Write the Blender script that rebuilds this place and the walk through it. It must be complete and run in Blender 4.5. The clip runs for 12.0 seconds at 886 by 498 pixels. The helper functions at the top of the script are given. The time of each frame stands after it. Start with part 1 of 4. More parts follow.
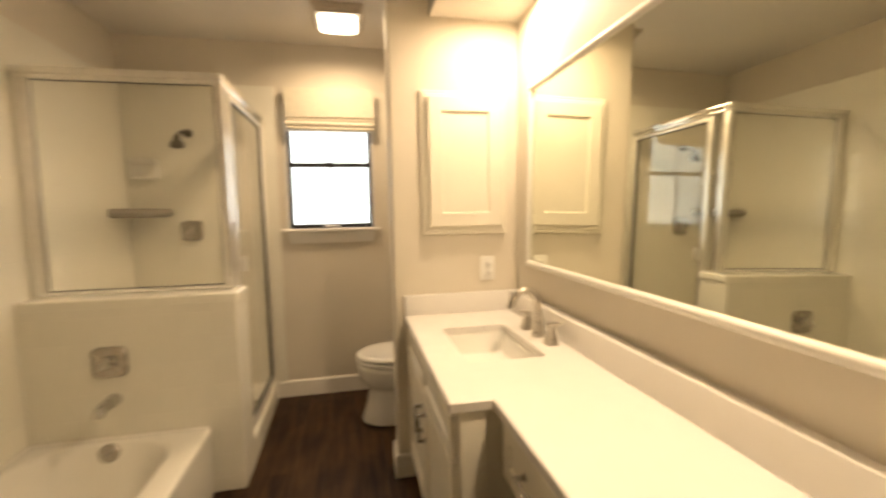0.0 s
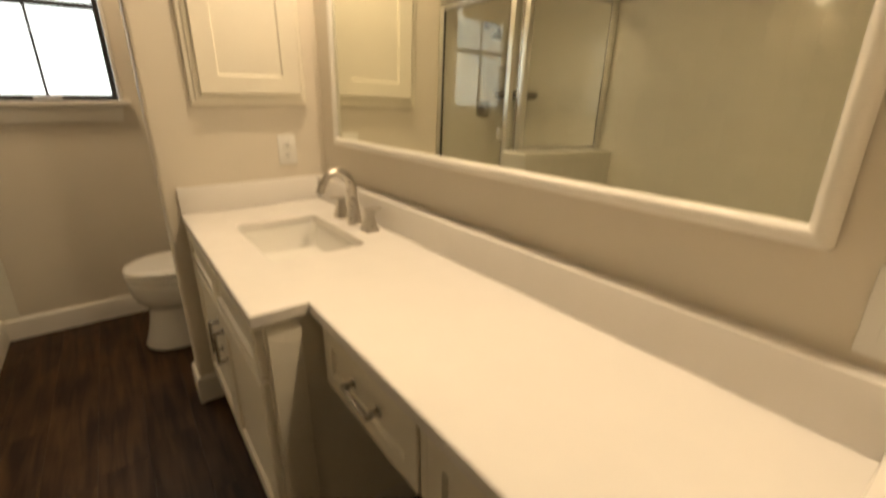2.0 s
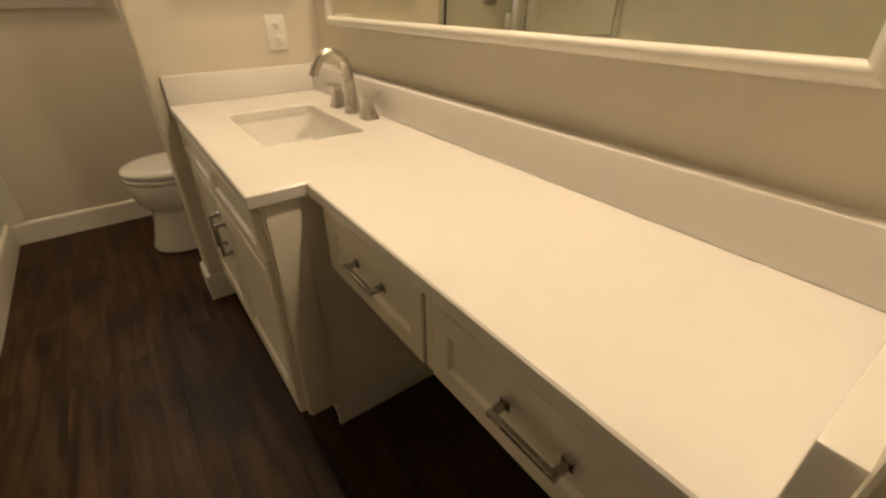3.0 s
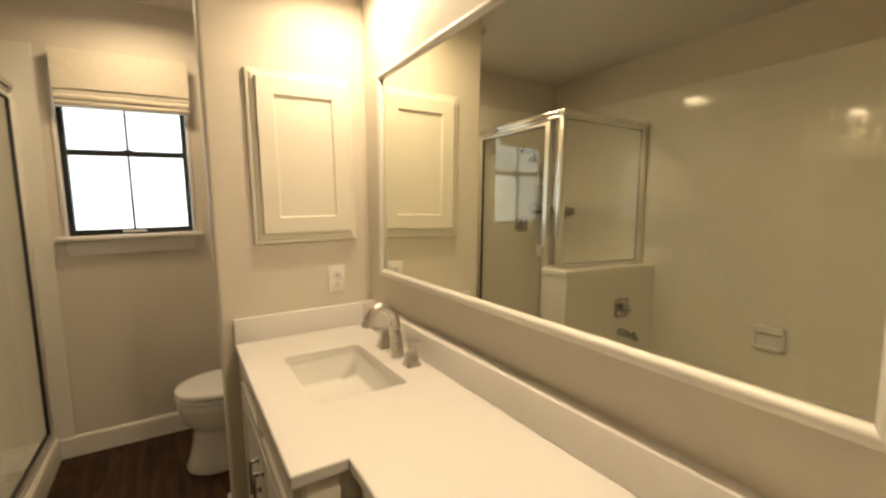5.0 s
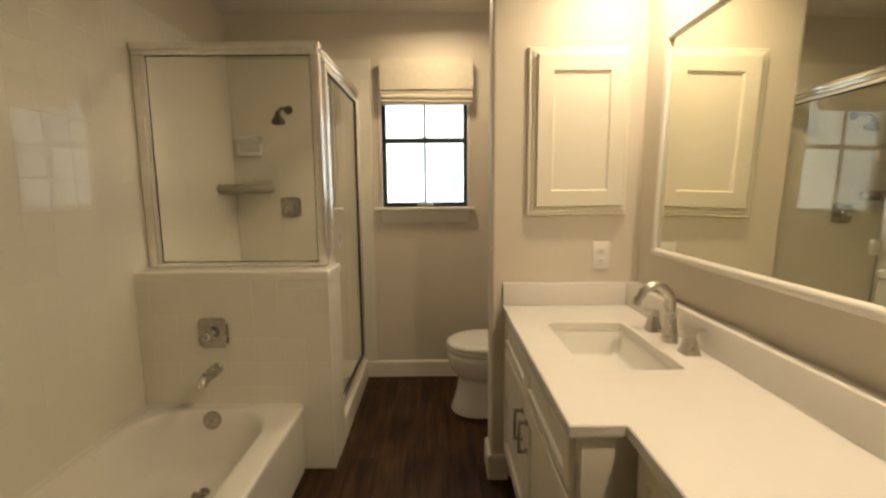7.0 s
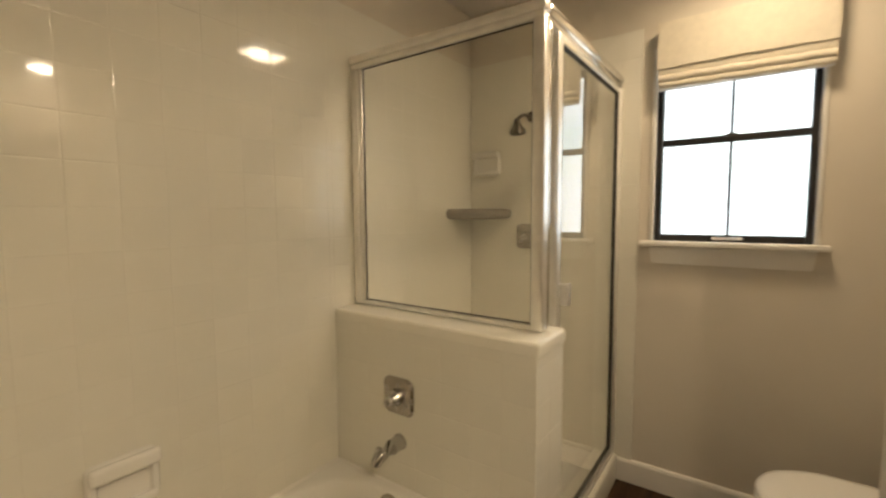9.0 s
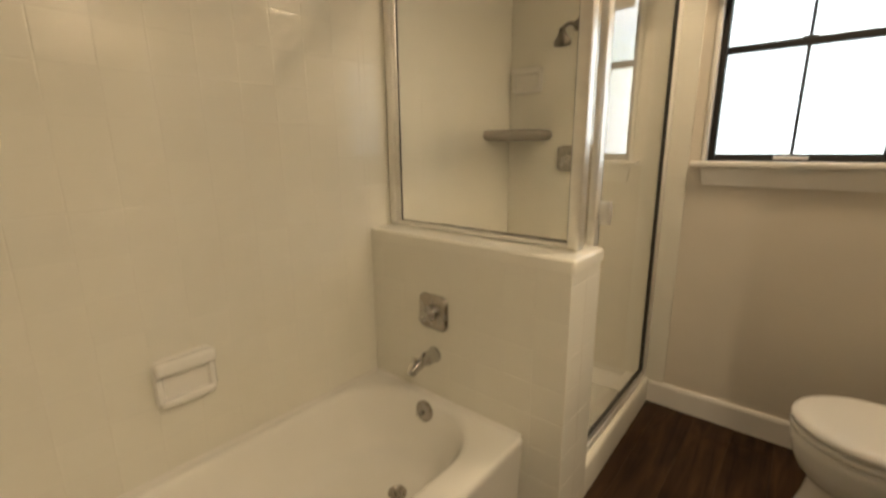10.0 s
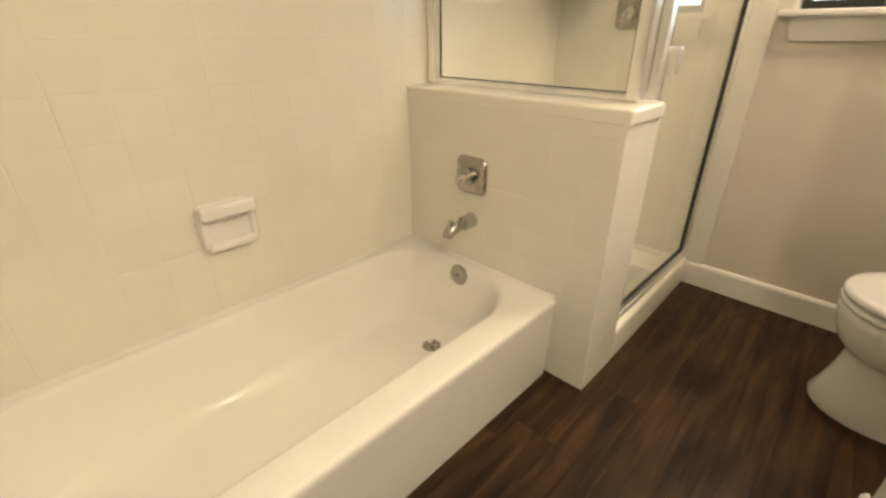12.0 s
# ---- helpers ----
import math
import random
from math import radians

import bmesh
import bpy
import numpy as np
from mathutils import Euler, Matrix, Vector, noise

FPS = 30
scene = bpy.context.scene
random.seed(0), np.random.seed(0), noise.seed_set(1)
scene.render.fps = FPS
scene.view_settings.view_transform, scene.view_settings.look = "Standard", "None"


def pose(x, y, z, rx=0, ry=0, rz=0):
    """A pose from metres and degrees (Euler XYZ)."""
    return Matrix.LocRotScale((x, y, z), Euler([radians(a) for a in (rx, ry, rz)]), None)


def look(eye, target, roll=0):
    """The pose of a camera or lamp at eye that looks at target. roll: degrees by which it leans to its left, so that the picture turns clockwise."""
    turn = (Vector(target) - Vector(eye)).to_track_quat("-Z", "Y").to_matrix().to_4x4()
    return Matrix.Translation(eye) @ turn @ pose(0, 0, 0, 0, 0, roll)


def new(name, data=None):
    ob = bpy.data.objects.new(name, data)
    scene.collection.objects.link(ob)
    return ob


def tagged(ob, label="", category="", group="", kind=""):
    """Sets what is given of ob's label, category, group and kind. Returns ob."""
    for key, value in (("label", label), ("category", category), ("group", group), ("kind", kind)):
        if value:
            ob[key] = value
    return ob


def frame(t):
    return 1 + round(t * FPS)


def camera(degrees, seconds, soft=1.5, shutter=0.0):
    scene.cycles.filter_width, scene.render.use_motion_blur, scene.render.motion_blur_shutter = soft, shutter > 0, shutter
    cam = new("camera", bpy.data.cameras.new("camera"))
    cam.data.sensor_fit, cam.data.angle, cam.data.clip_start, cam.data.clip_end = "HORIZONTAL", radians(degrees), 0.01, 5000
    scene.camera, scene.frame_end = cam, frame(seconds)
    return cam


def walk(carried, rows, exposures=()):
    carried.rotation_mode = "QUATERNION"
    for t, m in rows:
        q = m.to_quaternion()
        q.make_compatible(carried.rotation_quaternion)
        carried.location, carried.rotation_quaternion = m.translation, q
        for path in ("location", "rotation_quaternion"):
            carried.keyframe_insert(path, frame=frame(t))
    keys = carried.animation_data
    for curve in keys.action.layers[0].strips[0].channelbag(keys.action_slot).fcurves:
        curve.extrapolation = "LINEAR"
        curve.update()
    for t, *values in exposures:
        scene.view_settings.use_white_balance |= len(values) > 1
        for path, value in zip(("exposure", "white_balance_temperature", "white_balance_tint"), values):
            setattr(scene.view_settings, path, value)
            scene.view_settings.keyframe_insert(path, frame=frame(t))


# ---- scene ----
cam = camera(91.0, 12.0, 2.4, 0.5)
PATH = [
    (0, (1.386, -2.102, 1.29), (1.789, -0.151, 1.112), -1.1),
    (0.5, (1.441, -1.99, 1.29), (2.339, -0.211, 1.117), -0.7),
    (1, (1.456, -1.93, 1.29), (2.592, -0.296, 1.096), 0.8),
    (1.5, (1.457, -1.909, 1.271), (2.634, -0.313, 1.015), 0.9),
    (2, (1.463, -1.891, 1.205), (2.588, -0.374, 0.548), 0.3),
    (2.5, (1.467, -1.88, 1.127), (2.529, -0.485, 0.165), 0.7),
    (3, (1.469, -1.884, 1.123), (2.48, -0.485, 0.112), -0.4),
    (3.5, (1.474, -1.878, 1.159), (2.531, -0.405, 0.316), -0.3),
    (3.7, (1.475, -1.88, 1.204), (2.575, -0.341, 0.554), 0.2),
    (5.3, (1.451, -1.897, 1.33), (2.392, -0.14, 1.165), 0.4),
    (5.5, (1.417, -1.892, 1.309), (2.191, -0.054, 1.163), 0.2),
    (6, (1.37, -1.903, 1.32), (1.7, 0.06, 1.13), 0.1),
    (6.5, (1.343, -1.953, 1.313), (1.451, 0.034, 1.116), 0.1),
    (7, (1.354, -1.888, 1.268), (1.361, 0.096, 1.015), -0.5),
    (7.5, (1.329, -1.592, 1.294), (1.17, 0.394, 1.113), -0.8),
    (7.7, (1.314, -1.529, 1.303), (1.066, 0.446, 1.118), -1.0),
    (9.3, (1.348, -1.112, 1.306), (0.1, 0.441, 1.123), -0.3),
    (9.5, (1.351, -1.113, 1.29), (0.093, 0.425, 1.06), -0.6),
    (10, (1.338, -1.125, 1.247), (0.074, 0.357, 0.794), -0.6),
    (10.5, (1.334, -1.133, 1.168), (0.107, 0.268, 0.439), 0.1),
    (11, (1.327, -1.136, 1.12), (0.126, 0.177, 0.208), -0.7),
    (11.5, (1.321, -1.134, 1.113), (0.118, 0.178, 0.202), -0.7),
    (12, (1.311, -1.137, 1.112), (0.05, 0.135, 0.222), -0.3),
]
EXPOSURES = [(0, 0.54, 6900, 14), (0.5, 0.36, 6850, 15), (1.5, 0.09, 6850, 14), (2.5, 0.02, 6700, 11), (3.7, 0.01, 6600, 11), (5.5, 0.02, 6500, 10), (6.5, -0.05, 6450, 10), (7.7, -0.08, 6400, 9), (9.5, 0.19, 6250, 11), (10.3, 0.27, 6250, 10.5), (11, 0.73, 5950, 9), (12, 0.95, 5850, 8)]
walk(cam, [(t, look(eye, target, roll)) for t, eye, target, roll in PATH], EXPOSURES)

# ---- world and light ----
world = bpy.data.worlds.new("world")
scene.world = world
world.use_nodes = True
wn = world.node_tree.nodes
sky = wn.new("ShaderNodeTexSky")
sky.sky_type, sky.sun_disc, sky.sun_elevation, sky.sun_rotation = "NISHITA", False, radians(40), radians(150)
world.node_tree.links.new(sky.outputs[0], wn["Background"].inputs[0])
wn["Background"].inputs[1].default_value = 0.05

WARM = (1.0, 0.745, 0.455)
MX, WY, SY, CEIL, SOFFIT, EY = 2.168, 1.03, -0.08, 2.41, 2.16, -1.905   # mirror wall, window wall, stub wall face, ceilings, end wall
# x, y, watts of added downlights, standing in for an unseen light above the mirror
CANS = [(2.035, -0.38, 7.2), (2.060, -1.46, 10.8)]
SKEW = -0.8                                                            # the mirror wall stands a degree off square


def east(y):
    """Where the mirror wall stands at y."""
    return MX + 0.014 * (y + 1.0)



def area(name, m, watts, size, colour=WARM, size_y=None, shape="DISK", spread=180):
    d = bpy.data.lights.new(name, "AREA")
    d.energy, d.size, d.color, d.shape, d.spread = watts, size, colour, shape, radians(spread)
    if size_y:
        d.shape, d.size_y = "RECTANGLE", size_y
    ob = new(name, d)
    ob.matrix_world = m
    return ob


# stand-in lamps: the fixture over the mirror is unseen, its form assumed
for cx, cy, watts in CANS:
    area("vanity_light_stand_in", pose(cx, cy, SOFFIT - 0.006), watts, 0.085, (1.0, 0.785, 0.515), spread=176)
area("fan_lamp", pose(1.348, 0.585, 2.352), 6.9, 0.2, WARM, 0.2, spread=168)
area("window_daylight", pose(1.247, WY + 0.125, 1.60, 90, 0, 180), 1.6, 0.56, (0.90, 0.96, 1.0), 0.80)


# ---- materials ----
def material(name, colour, rough=0.5, metal=0.0, vary=0.04, scale=6.0, bump=0.0, bump_scale=60.0, coat=0.0, random_tint=0.0):
    m = bpy.data.materials.new(name)
    m.use_nodes = True
    n, l = m.node_tree.nodes, m.node_tree.links
    b = n["Principled BSDF"]
    b.inputs["Roughness"].default_value, b.inputs["Metallic"].default_value = rough, metal
    b.inputs["Coat Weight"].default_value = coat
    b.inputs["Coat Roughness"].default_value = 0.08
    tc = n.new("ShaderNodeTexCoord")
    noi = n.new("ShaderNodeTexNoise")
    noi.inputs["Scale"].default_value, noi.inputs["Detail"].default_value = scale, 6
    l.new(tc.outputs["Object"], noi.inputs["Vector"])
    ramp = n.new("ShaderNodeMapRange")
    ramp.inputs["From Min"].default_value, ramp.inputs["From Max"].default_value = 0.3, 0.7
    ramp.inputs["To Min"].default_value, ramp.inputs["To Max"].default_value = 1 - vary, 1 + vary
    l.new(noi.outputs["Fac"], ramp.inputs["Value"])
    mul = n.new("ShaderNodeVectorMath")
    mul.operation = "SCALE"
    mul.inputs[0].default_value = colour
    last = ramp.outputs["Result"]
    if random_tint:
        info = n.new("ShaderNodeObjectInfo")
        r2 = n.new("ShaderNodeMapRange")
        r2.inputs["To Min"].default_value, r2.inputs["To Max"].default_value = 1 - random_tint, 1 + random_tint
        l.new(info.outputs["Random"], r2.inputs["Value"])
        mm = n.new("ShaderNodeMath")
        mm.operation = "MULTIPLY"
        l.new(last, mm.inputs[0])
        l.new(r2.outputs["Result"], mm.inputs[1])
        last = mm.outputs[0]
    l.new(last, mul.inputs["Scale"])
    l.new(mul.outputs[0], b.inputs["Base Color"])
    rr = n.new("ShaderNodeMapRange")
    rr.inputs["From Min"].default_value, rr.inputs["From Max"].default_value = 0.3, 0.7
    rr.inputs["To Min"].default_value, rr.inputs["To Max"].default_value = rough * 0.85, min(1, rough * 1.15)
    l.new(noi.outputs["Fac"], rr.inputs["Value"])
    l.new(rr.outputs["Result"], b.inputs["Roughness"])
    if bump:
        n2 = n.new("ShaderNodeTexNoise")
        n2.inputs["Scale"].default_value, n2.inputs["Detail"].default_value = bump_scale, 4
        l.new(tc.outputs["Object"], n2.inputs["Vector"])
        bp = n.new("ShaderNodeBump")
        bp.inputs["Strength"].default_value, bp.inputs["Distance"].default_value = bump, 0.002
        l.new(n2.outputs["Fac"], bp.inputs["Height"])
        l.new(bp.outputs["Normal"], b.inputs["Normal"])
    return m


PAINT = material("wall_paint", (0.68, 0.625, 0.53), 0.62, vary=0.025, scale=2.5, bump=0.25, bump_scale=140)
CEILING = material("ceiling_paint", (0.70, 0.66, 0.60), 0.8, vary=0.03, scale=3, bump=0.35, bump_scale=110)
TRIM = material("trim_paint", (0.80, 0.77, 0.71), 0.35, vary=0.02, scale=5, bump=0.08, bump_scale=40)
CABINET = material("cabinet_paint", (0.79, 0.745, 0.635), 0.38, vary=0.02, scale=7, bump=0.08, bump_scale=50)
TILE = material("glazed_tile", (0.80, 0.776, 0.685), 0.07, vary=0.02, scale=4, bump=0.05, bump_scale=11, random_tint=0.012)
GROUT = material("grout", (0.78, 0.755, 0.665), 0.16, vary=0.03, scale=30, bump=0.15, bump_scale=300)
QUARTZ = material("white_quartz", (0.80, 0.77, 0.73), 0.22, vary=0.010, scale=14, bump=0.02, bump_scale=200)
PORCELAIN = material("porcelain", (0.83, 0.81, 0.76), 0.10, vary=0.015, scale=3, bump=0.02, bump_scale=6)
ENAMEL = material("tub_enamel", (0.84, 0.82, 0.76), 0.075, vary=0.015, scale=3, bump=0.03, bump_scale=5)
CHROME = material("chrome", (0.58, 0.57, 0.55), 0.10, 1.0, vary=0.03, scale=20)
DARKNICKEL = material("dark_nickel", (0.17, 0.15, 0.13), 0.3, 1.0, vary=0.05, scale=40)
NICKEL = material("brushed_nickel", (0.44, 0.41, 0.37), 0.26, 1.0, vary=0.05, scale=40)
SATIN = material("satin_nickel", (0.60, 0.57, 0.52), 0.30, 1.0, vary=0.04, scale=40)
ALUMINIUM = material("satin_aluminium", (0.90, 0.885, 0.85), 0.35, 0.9, vary=0.04, scale=25)
POLISHED = material("polished_aluminium", (0.90, 0.89, 0.87), 0.16, 1.0, vary=0.02, scale=25)
BRONZE = material("dark_bronze_frame", (0.025, 0.023, 0.021), 0.38, 0.2, vary=0.1, scale=30)
RUBBER = material("black_seal", (0.03, 0.028, 0.025), 0.5)
PLASTIC = material("white_plastic", (0.80, 0.78, 0.73), 0.35, vary=0.01)
GRILLE = material("fan_grille_plastic", (0.55, 0.49, 0.40), 0.5, vary=0.03)
DARK = material("dark_recess", (0.02, 0.018, 0.015), 0.8)
FABRIC = material("linen_shade", (0.74, 0.68, 0.56), 0.9, vary=0.05, scale=40, bump=0.5, bump_scale=400)
BRACKET = material("shade_side_lining", (0.80, 0.80, 0.80), 0.6, vary=0.03)


def let_light_through(m, colour, share):
    """Thin cloth: part of the light passes and is scattered."""
    n, l = m.node_tree.nodes, m.node_tree.links
    t, mix = n.new("ShaderNodeBsdfTranslucent"), n.new("ShaderNodeMixShader")
    t.inputs["Color"].default_value = (*colour, 1)
    mix.inputs[0].default_value = share
    l.new(n["Principled BSDF"].outputs[0], mix.inputs[1])
    l.new(t.outputs[0], mix.inputs[2])
    l.new(mix.outputs[0], n["Material Output"].inputs["Surface"])


let_light_through(BRACKET, (0.8, 0.8, 0.8), 0.6)
let_light_through(FABRIC, (0.6, 0.55, 0.45), 0.12)


def wood_floor():
    m = material("dark_wood_plank", (0.1, 0.05, 0.03), 0.46, random_tint=0.0)
    n, l = m.node_tree.nodes, m.node_tree.links
    b = n["Principled BSDF"]
    tc, info = n.new("ShaderNodeTexCoord"), n.new("ShaderNodeObjectInfo")
    mp = n.new("ShaderNodeMapping")
    mp.inputs["Scale"].default_value = (17, 1.5, 1)
    off = n.new("ShaderNodeVectorMath")
    off.operation = "SCALE"
    off.inputs[0].default_value = (1.2, 31, 0)
    l.new(info.outputs["Random"], off.inputs["Scale"])
    add = n.new("ShaderNodeVectorMath")
    l.new(tc.outputs["Object"], add.inputs[0])
    l.new(off.outputs[0], add.inputs[1])
    l.new(add.outputs[0], mp.inputs["Vector"])
    g = n.new("ShaderNodeTexNoise")
    g.inputs["Scale"].default_value, g.inputs["Detail"].default_value, g.inputs["Distortion"].default_value = 1.6, 10, 0.7
    l.new(mp.outputs[0], g.inputs["Vector"])
    blotch = n.new("ShaderNodeTexNoise")
    blotch.inputs["Scale"].default_value, blotch.inputs["Detail"].default_value = 3.5, 4
    l.new(add.outputs[0], blotch.inputs["Vector"])
    mixv = n.new("ShaderNodeMath")
    mixv.operation = "MULTIPLY_ADD"
    mixv.inputs[1].default_value = 0.5
    l.new(blotch.outputs["Fac"], mixv.inputs[0])
    l.new(g.outputs["Fac"], mixv.inputs[2])
    cr = n.new("ShaderNodeValToRGB")
    cr.color_ramp.elements[0].position, cr.color_ramp.elements[0].color = 0.57, (0.017, 0.0082, 0.0040, 1)
    cr.color_ramp.elements[1].position, cr.color_ramp.elements[1].color = 0.98, (0.075, 0.039, 0.0170, 1)
    l.new(mixv.outputs[0], cr.inputs["Fac"])
    l.new(cr.outputs["Color"], b.inputs["Base Color"])
    bp = n.new("ShaderNodeBump")
    b.inputs["Specular IOR Level"].default_value = 0.16
    bp.inputs["Strength"].default_value, bp.inputs["Distance"].default_value = 0.3, 0.001
    l.new(g.outputs["Fac"], bp.inputs["Height"])
    l.new(bp.outputs["Normal"], b.inputs["Normal"])
    return m


FLOORWOOD = wood_floor()


def glass(name, tint, rough=0.0):
    m = bpy.data.materials.new(name)
    m.use_nodes = True
    b = m.node_tree.nodes["Principled BSDF"]
    b.inputs["Base Color"].default_value = (*tint, 1)
    b.inputs["Transmission Weight"].default_value = 1.0
    b.inputs["Roughness"].default_value = rough
    b.inputs["IOR"].default_value = 1.5
    return m


GLASS = glass("clear_glass", (0.97, 0.97, 0.94))
SHOWER_GLASS = glass("shower_glass", (0.975, 0.970, 0.930), 0.006)


def silver():
    m = bpy.data.materials.new("mirror_silver")
    m.use_nodes = True
    b = m.node_tree.nodes["Principled BSDF"]
    b.inputs["Base Color"].default_value = (0.80, 0.805, 0.695, 1)
    b.inputs["Metallic"].default_value, b.inputs["Roughness"].default_value = 1.0, 0.0
    return m


SILVER = silver()


def glow(name, colour, strength):
    m = bpy.data.materials.new(name)
    m.use_nodes = True
    b = m.node_tree.nodes["Principled BSDF"]
    b.inputs["Base Color"].default_value = (0.8, 0.8, 0.8, 1)
    b.inputs["Emission Color"].default_value = (*colour, 1)
    b.inputs["Emission Strength"].default_value = strength
    return m


LENS = glow("lit_lens", (1.0, 0.88, 0.66), 4.5)


def outside():
    m = bpy.data.materials.new("bright_outdoors")
    m.use_nodes = True
    n, l = m.node_tree.nodes, m.node_tree.links
    b = n["Principled BSDF"]
    tc, noi, cr = n.new("ShaderNodeTexCoord"), n.new("ShaderNodeTexNoise"), n.new("ShaderNodeValToRGB")
    noi.inputs["Scale"].default_value = 0.8
    l.new(tc.outputs["Object"], noi.inputs["Vector"])
    l.new(noi.outputs["Fac"], cr.inputs["Fac"])
    cr.color_ramp.elements[0].position, cr.color_ramp.elements[0].color = 0.35, (0.78, 0.90, 0.82, 1)
    cr.color_ramp.elements[1].position, cr.color_ramp.elements[1].color = 0.55, (0.97, 1.0, 1.0, 1)
    l.new(cr.outputs["Color"], b.inputs["Emission Color"])
    b.inputs["Emission Strength"].default_value = 1.35
    b.inputs["Base Color"].default_value = (0, 0, 0, 1)
    return m


OUTSIDE = outside()


# ---- building helpers ----
def mesh_of(name, bm, mat, smooth=35):
    me = bpy.data.meshes.new(name)
    bmesh.ops.recalc_face_normals(bm, faces=bm.faces)
    for f in bm.faces:
        f.smooth = smooth > 0
    for e in bm.edges:
        if len(e.link_faces) == 2 and smooth > 0:
            e.smooth = e.calc_face_angle(0) < radians(smooth)
    bm.to_mesh(me)
    bm.free()
    me.materials.append(mat)
    return me


def part(name, bm, mat, parent=None, label="", smooth=35):
    ob = new(name, mesh_of(name, bm, mat, smooth))
    if parent is not None:
        ob.parent = parent
        ob.matrix_parent_inverse = Matrix.Translation(-parent.location)
    if label:
        ob["label"] = label
    return ob


def thing(name, at, label, category, group="", kind=""):
    ob = new(name)
    ob.location = at
    ob.empty_display_size = 0.05
    return tagged(ob, label, category, group, kind)


def box(x0, y0, z0, x1, y1, z1, r=0.0, seg=2, bm=None):
    own = bmesh.new()
    bmesh.ops.create_cube(own, size=1)
    for v in own.verts:
        v.co = Vector(((x0 + x1) / 2 + v.co.x * (x1 - x0), (y0 + y1) / 2 + v.co.y * (y1 - y0), (z0 + z1) / 2 + v.co.z * (z1 - z0)))
    if r:
        bmesh.ops.bevel(own, geom=own.edges[:], offset=r, segments=seg, affect="EDGES", profile=0.5)
    if bm is None:
        return own
    return merge(bm, own)


def merge(bm, other):
    tmp = bpy.data.meshes.new("tmp")
    other.to_mesh(tmp)
    other.free()
    bm.from_mesh(tmp)
    bpy.data.meshes.remove(tmp)
    return bm


def loft(rings, cap_start=True, cap_end=True, bm=None):
    bm = bm or bmesh.new()
    vs = [[bm.verts.new(p) for p in ring] for ring in rings]
    n = len(rings[0])
    for a, b in zip(vs, vs[1:]):
        for i in range(n):
            bm.faces.new((a[i], a[(i + 1) % n], b[(i + 1) % n], b[i]))
    if cap_start:
        bm.faces.new(vs[0][::-1])
    if cap_end:
        bm.faces.new(vs[-1])
    return bm


def rrect(cx, cy, hx, hy, r, z, n=6):
    """A rounded rectangle in plan, as a ring."""
    out = []
    for k, (sx, sy) in enumerate(((1, 1), (-1, 1), (-1, -1), (1, -1))):
        for i in range(n + 1):
            a = radians(90 * k + 90 * i / n)
            out.append((cx + sx * (hx - r) + r * math.cos(a), cy + sy * (hy - r) + r * math.sin(a), z))
    return out


def turned(profile, m, n=24):
    """A shape turned round its own z axis from (radius, height) pairs, placed by m."""
    rings = [[m @ Vector((max(r, 1e-4) * math.cos(2 * math.pi * i / n), max(r, 1e-4) * math.sin(2 * math.pi * i / n), h)) for i in range(n)] for r, h in profile]
    return loft(rings)


def tube(points, radii, n=14, flat=1.0, bm=None):
    """A round or flattened bar along points."""
    pts = [Vector(p) for p in points]
    rings = []
    up = Vector((0, 1, 0))
    for i, p in enumerate(pts):
        d = (pts[min(i + 1, len(pts) - 1)] - pts[max(i - 1, 0)]).normalized()
        s = up - d * up.dot(d)
        if s.length < 0.1:
            s = Vector((1, 0, 0)) - d * d.x
        s.normalize()
        u = d.cross(s)
        r = radii[i] if isinstance(radii, (list, tuple)) else radii
        rings.append([p + s * r * math.cos(2 * math.pi * k / n) + u * r * flat * math.sin(2 * math.pi * k / n) for k in range(n)])
    return loft(rings, bm=bm)


def structure(name, bm, mat, label, category, smooth=0):
    return tagged(part(name, bm, mat, smooth=smooth), label, category, kind="structure")


# ---- the large structure ----
T = 0.12
floor = structure("floor", box(-0.3, -3.3, -0.10, MX + 0.3, WY + 0.3, -0.006), DARK, "dark brown wood-look plank floor in the bathroom", "floor")
wall_west = structure("wall_west", box(-T - 0.008, -1.56, 0, -0.008, WY + 0.008, CEIL), PAINT, "painted wall above cream tile beside the tub", "wall")

# window wall with the opening
wx0, wx1, wz0, wz1 = 0.950, 1.548, 1.168, 2.03
bm = box(-T - 0.008, WY + 0.008, 0, wx0, WY + 0.15, CEIL)
box(wx1, WY + 0.008, 0, MX + 0.3, WY + 0.15, CEIL, bm=bm)
box(wx0, WY + 0.008, 0, wx1, WY + 0.15, wz0, bm=bm)
box(wx0, WY + 0.008, wz1, wx1, WY + 0.15, CEIL, bm=bm)
wall_north = structure("wall_north", bm, PAINT, "greige painted wall with the small window", "wall")
plan = [(east(-3.3), -3.3), (MX + 0.3, -3.3), (MX + 0.3, WY + 0.008), (east(WY + 0.008), WY + 0.008)]
wall_east = structure("wall_east", loft([[(px, py, z) for px, py in plan] for z in (0, CEIL)]), PAINT, "painted wall behind the mirror and vanity", "wall")
wall_stub = structure("wall_stub", box(1.565, SY, 0, MX + 0.05, 0.045, CEIL, 0.012, 3), PAINT, "short painted partition between vanity and toilet", "wall")
wall_end = structure("wall_end", box(1.735, EY - T, 0, MX, EY, CEIL, 0.004), PAINT, "painted wall at the end of the vanity", "wall")
wall_tub_end = structure("wall_tub_end", box(-T - 0.008, -1.66, 0, 0.80, -1.56, CEIL), PAINT, "painted wall at the foot of the tub", "wall")
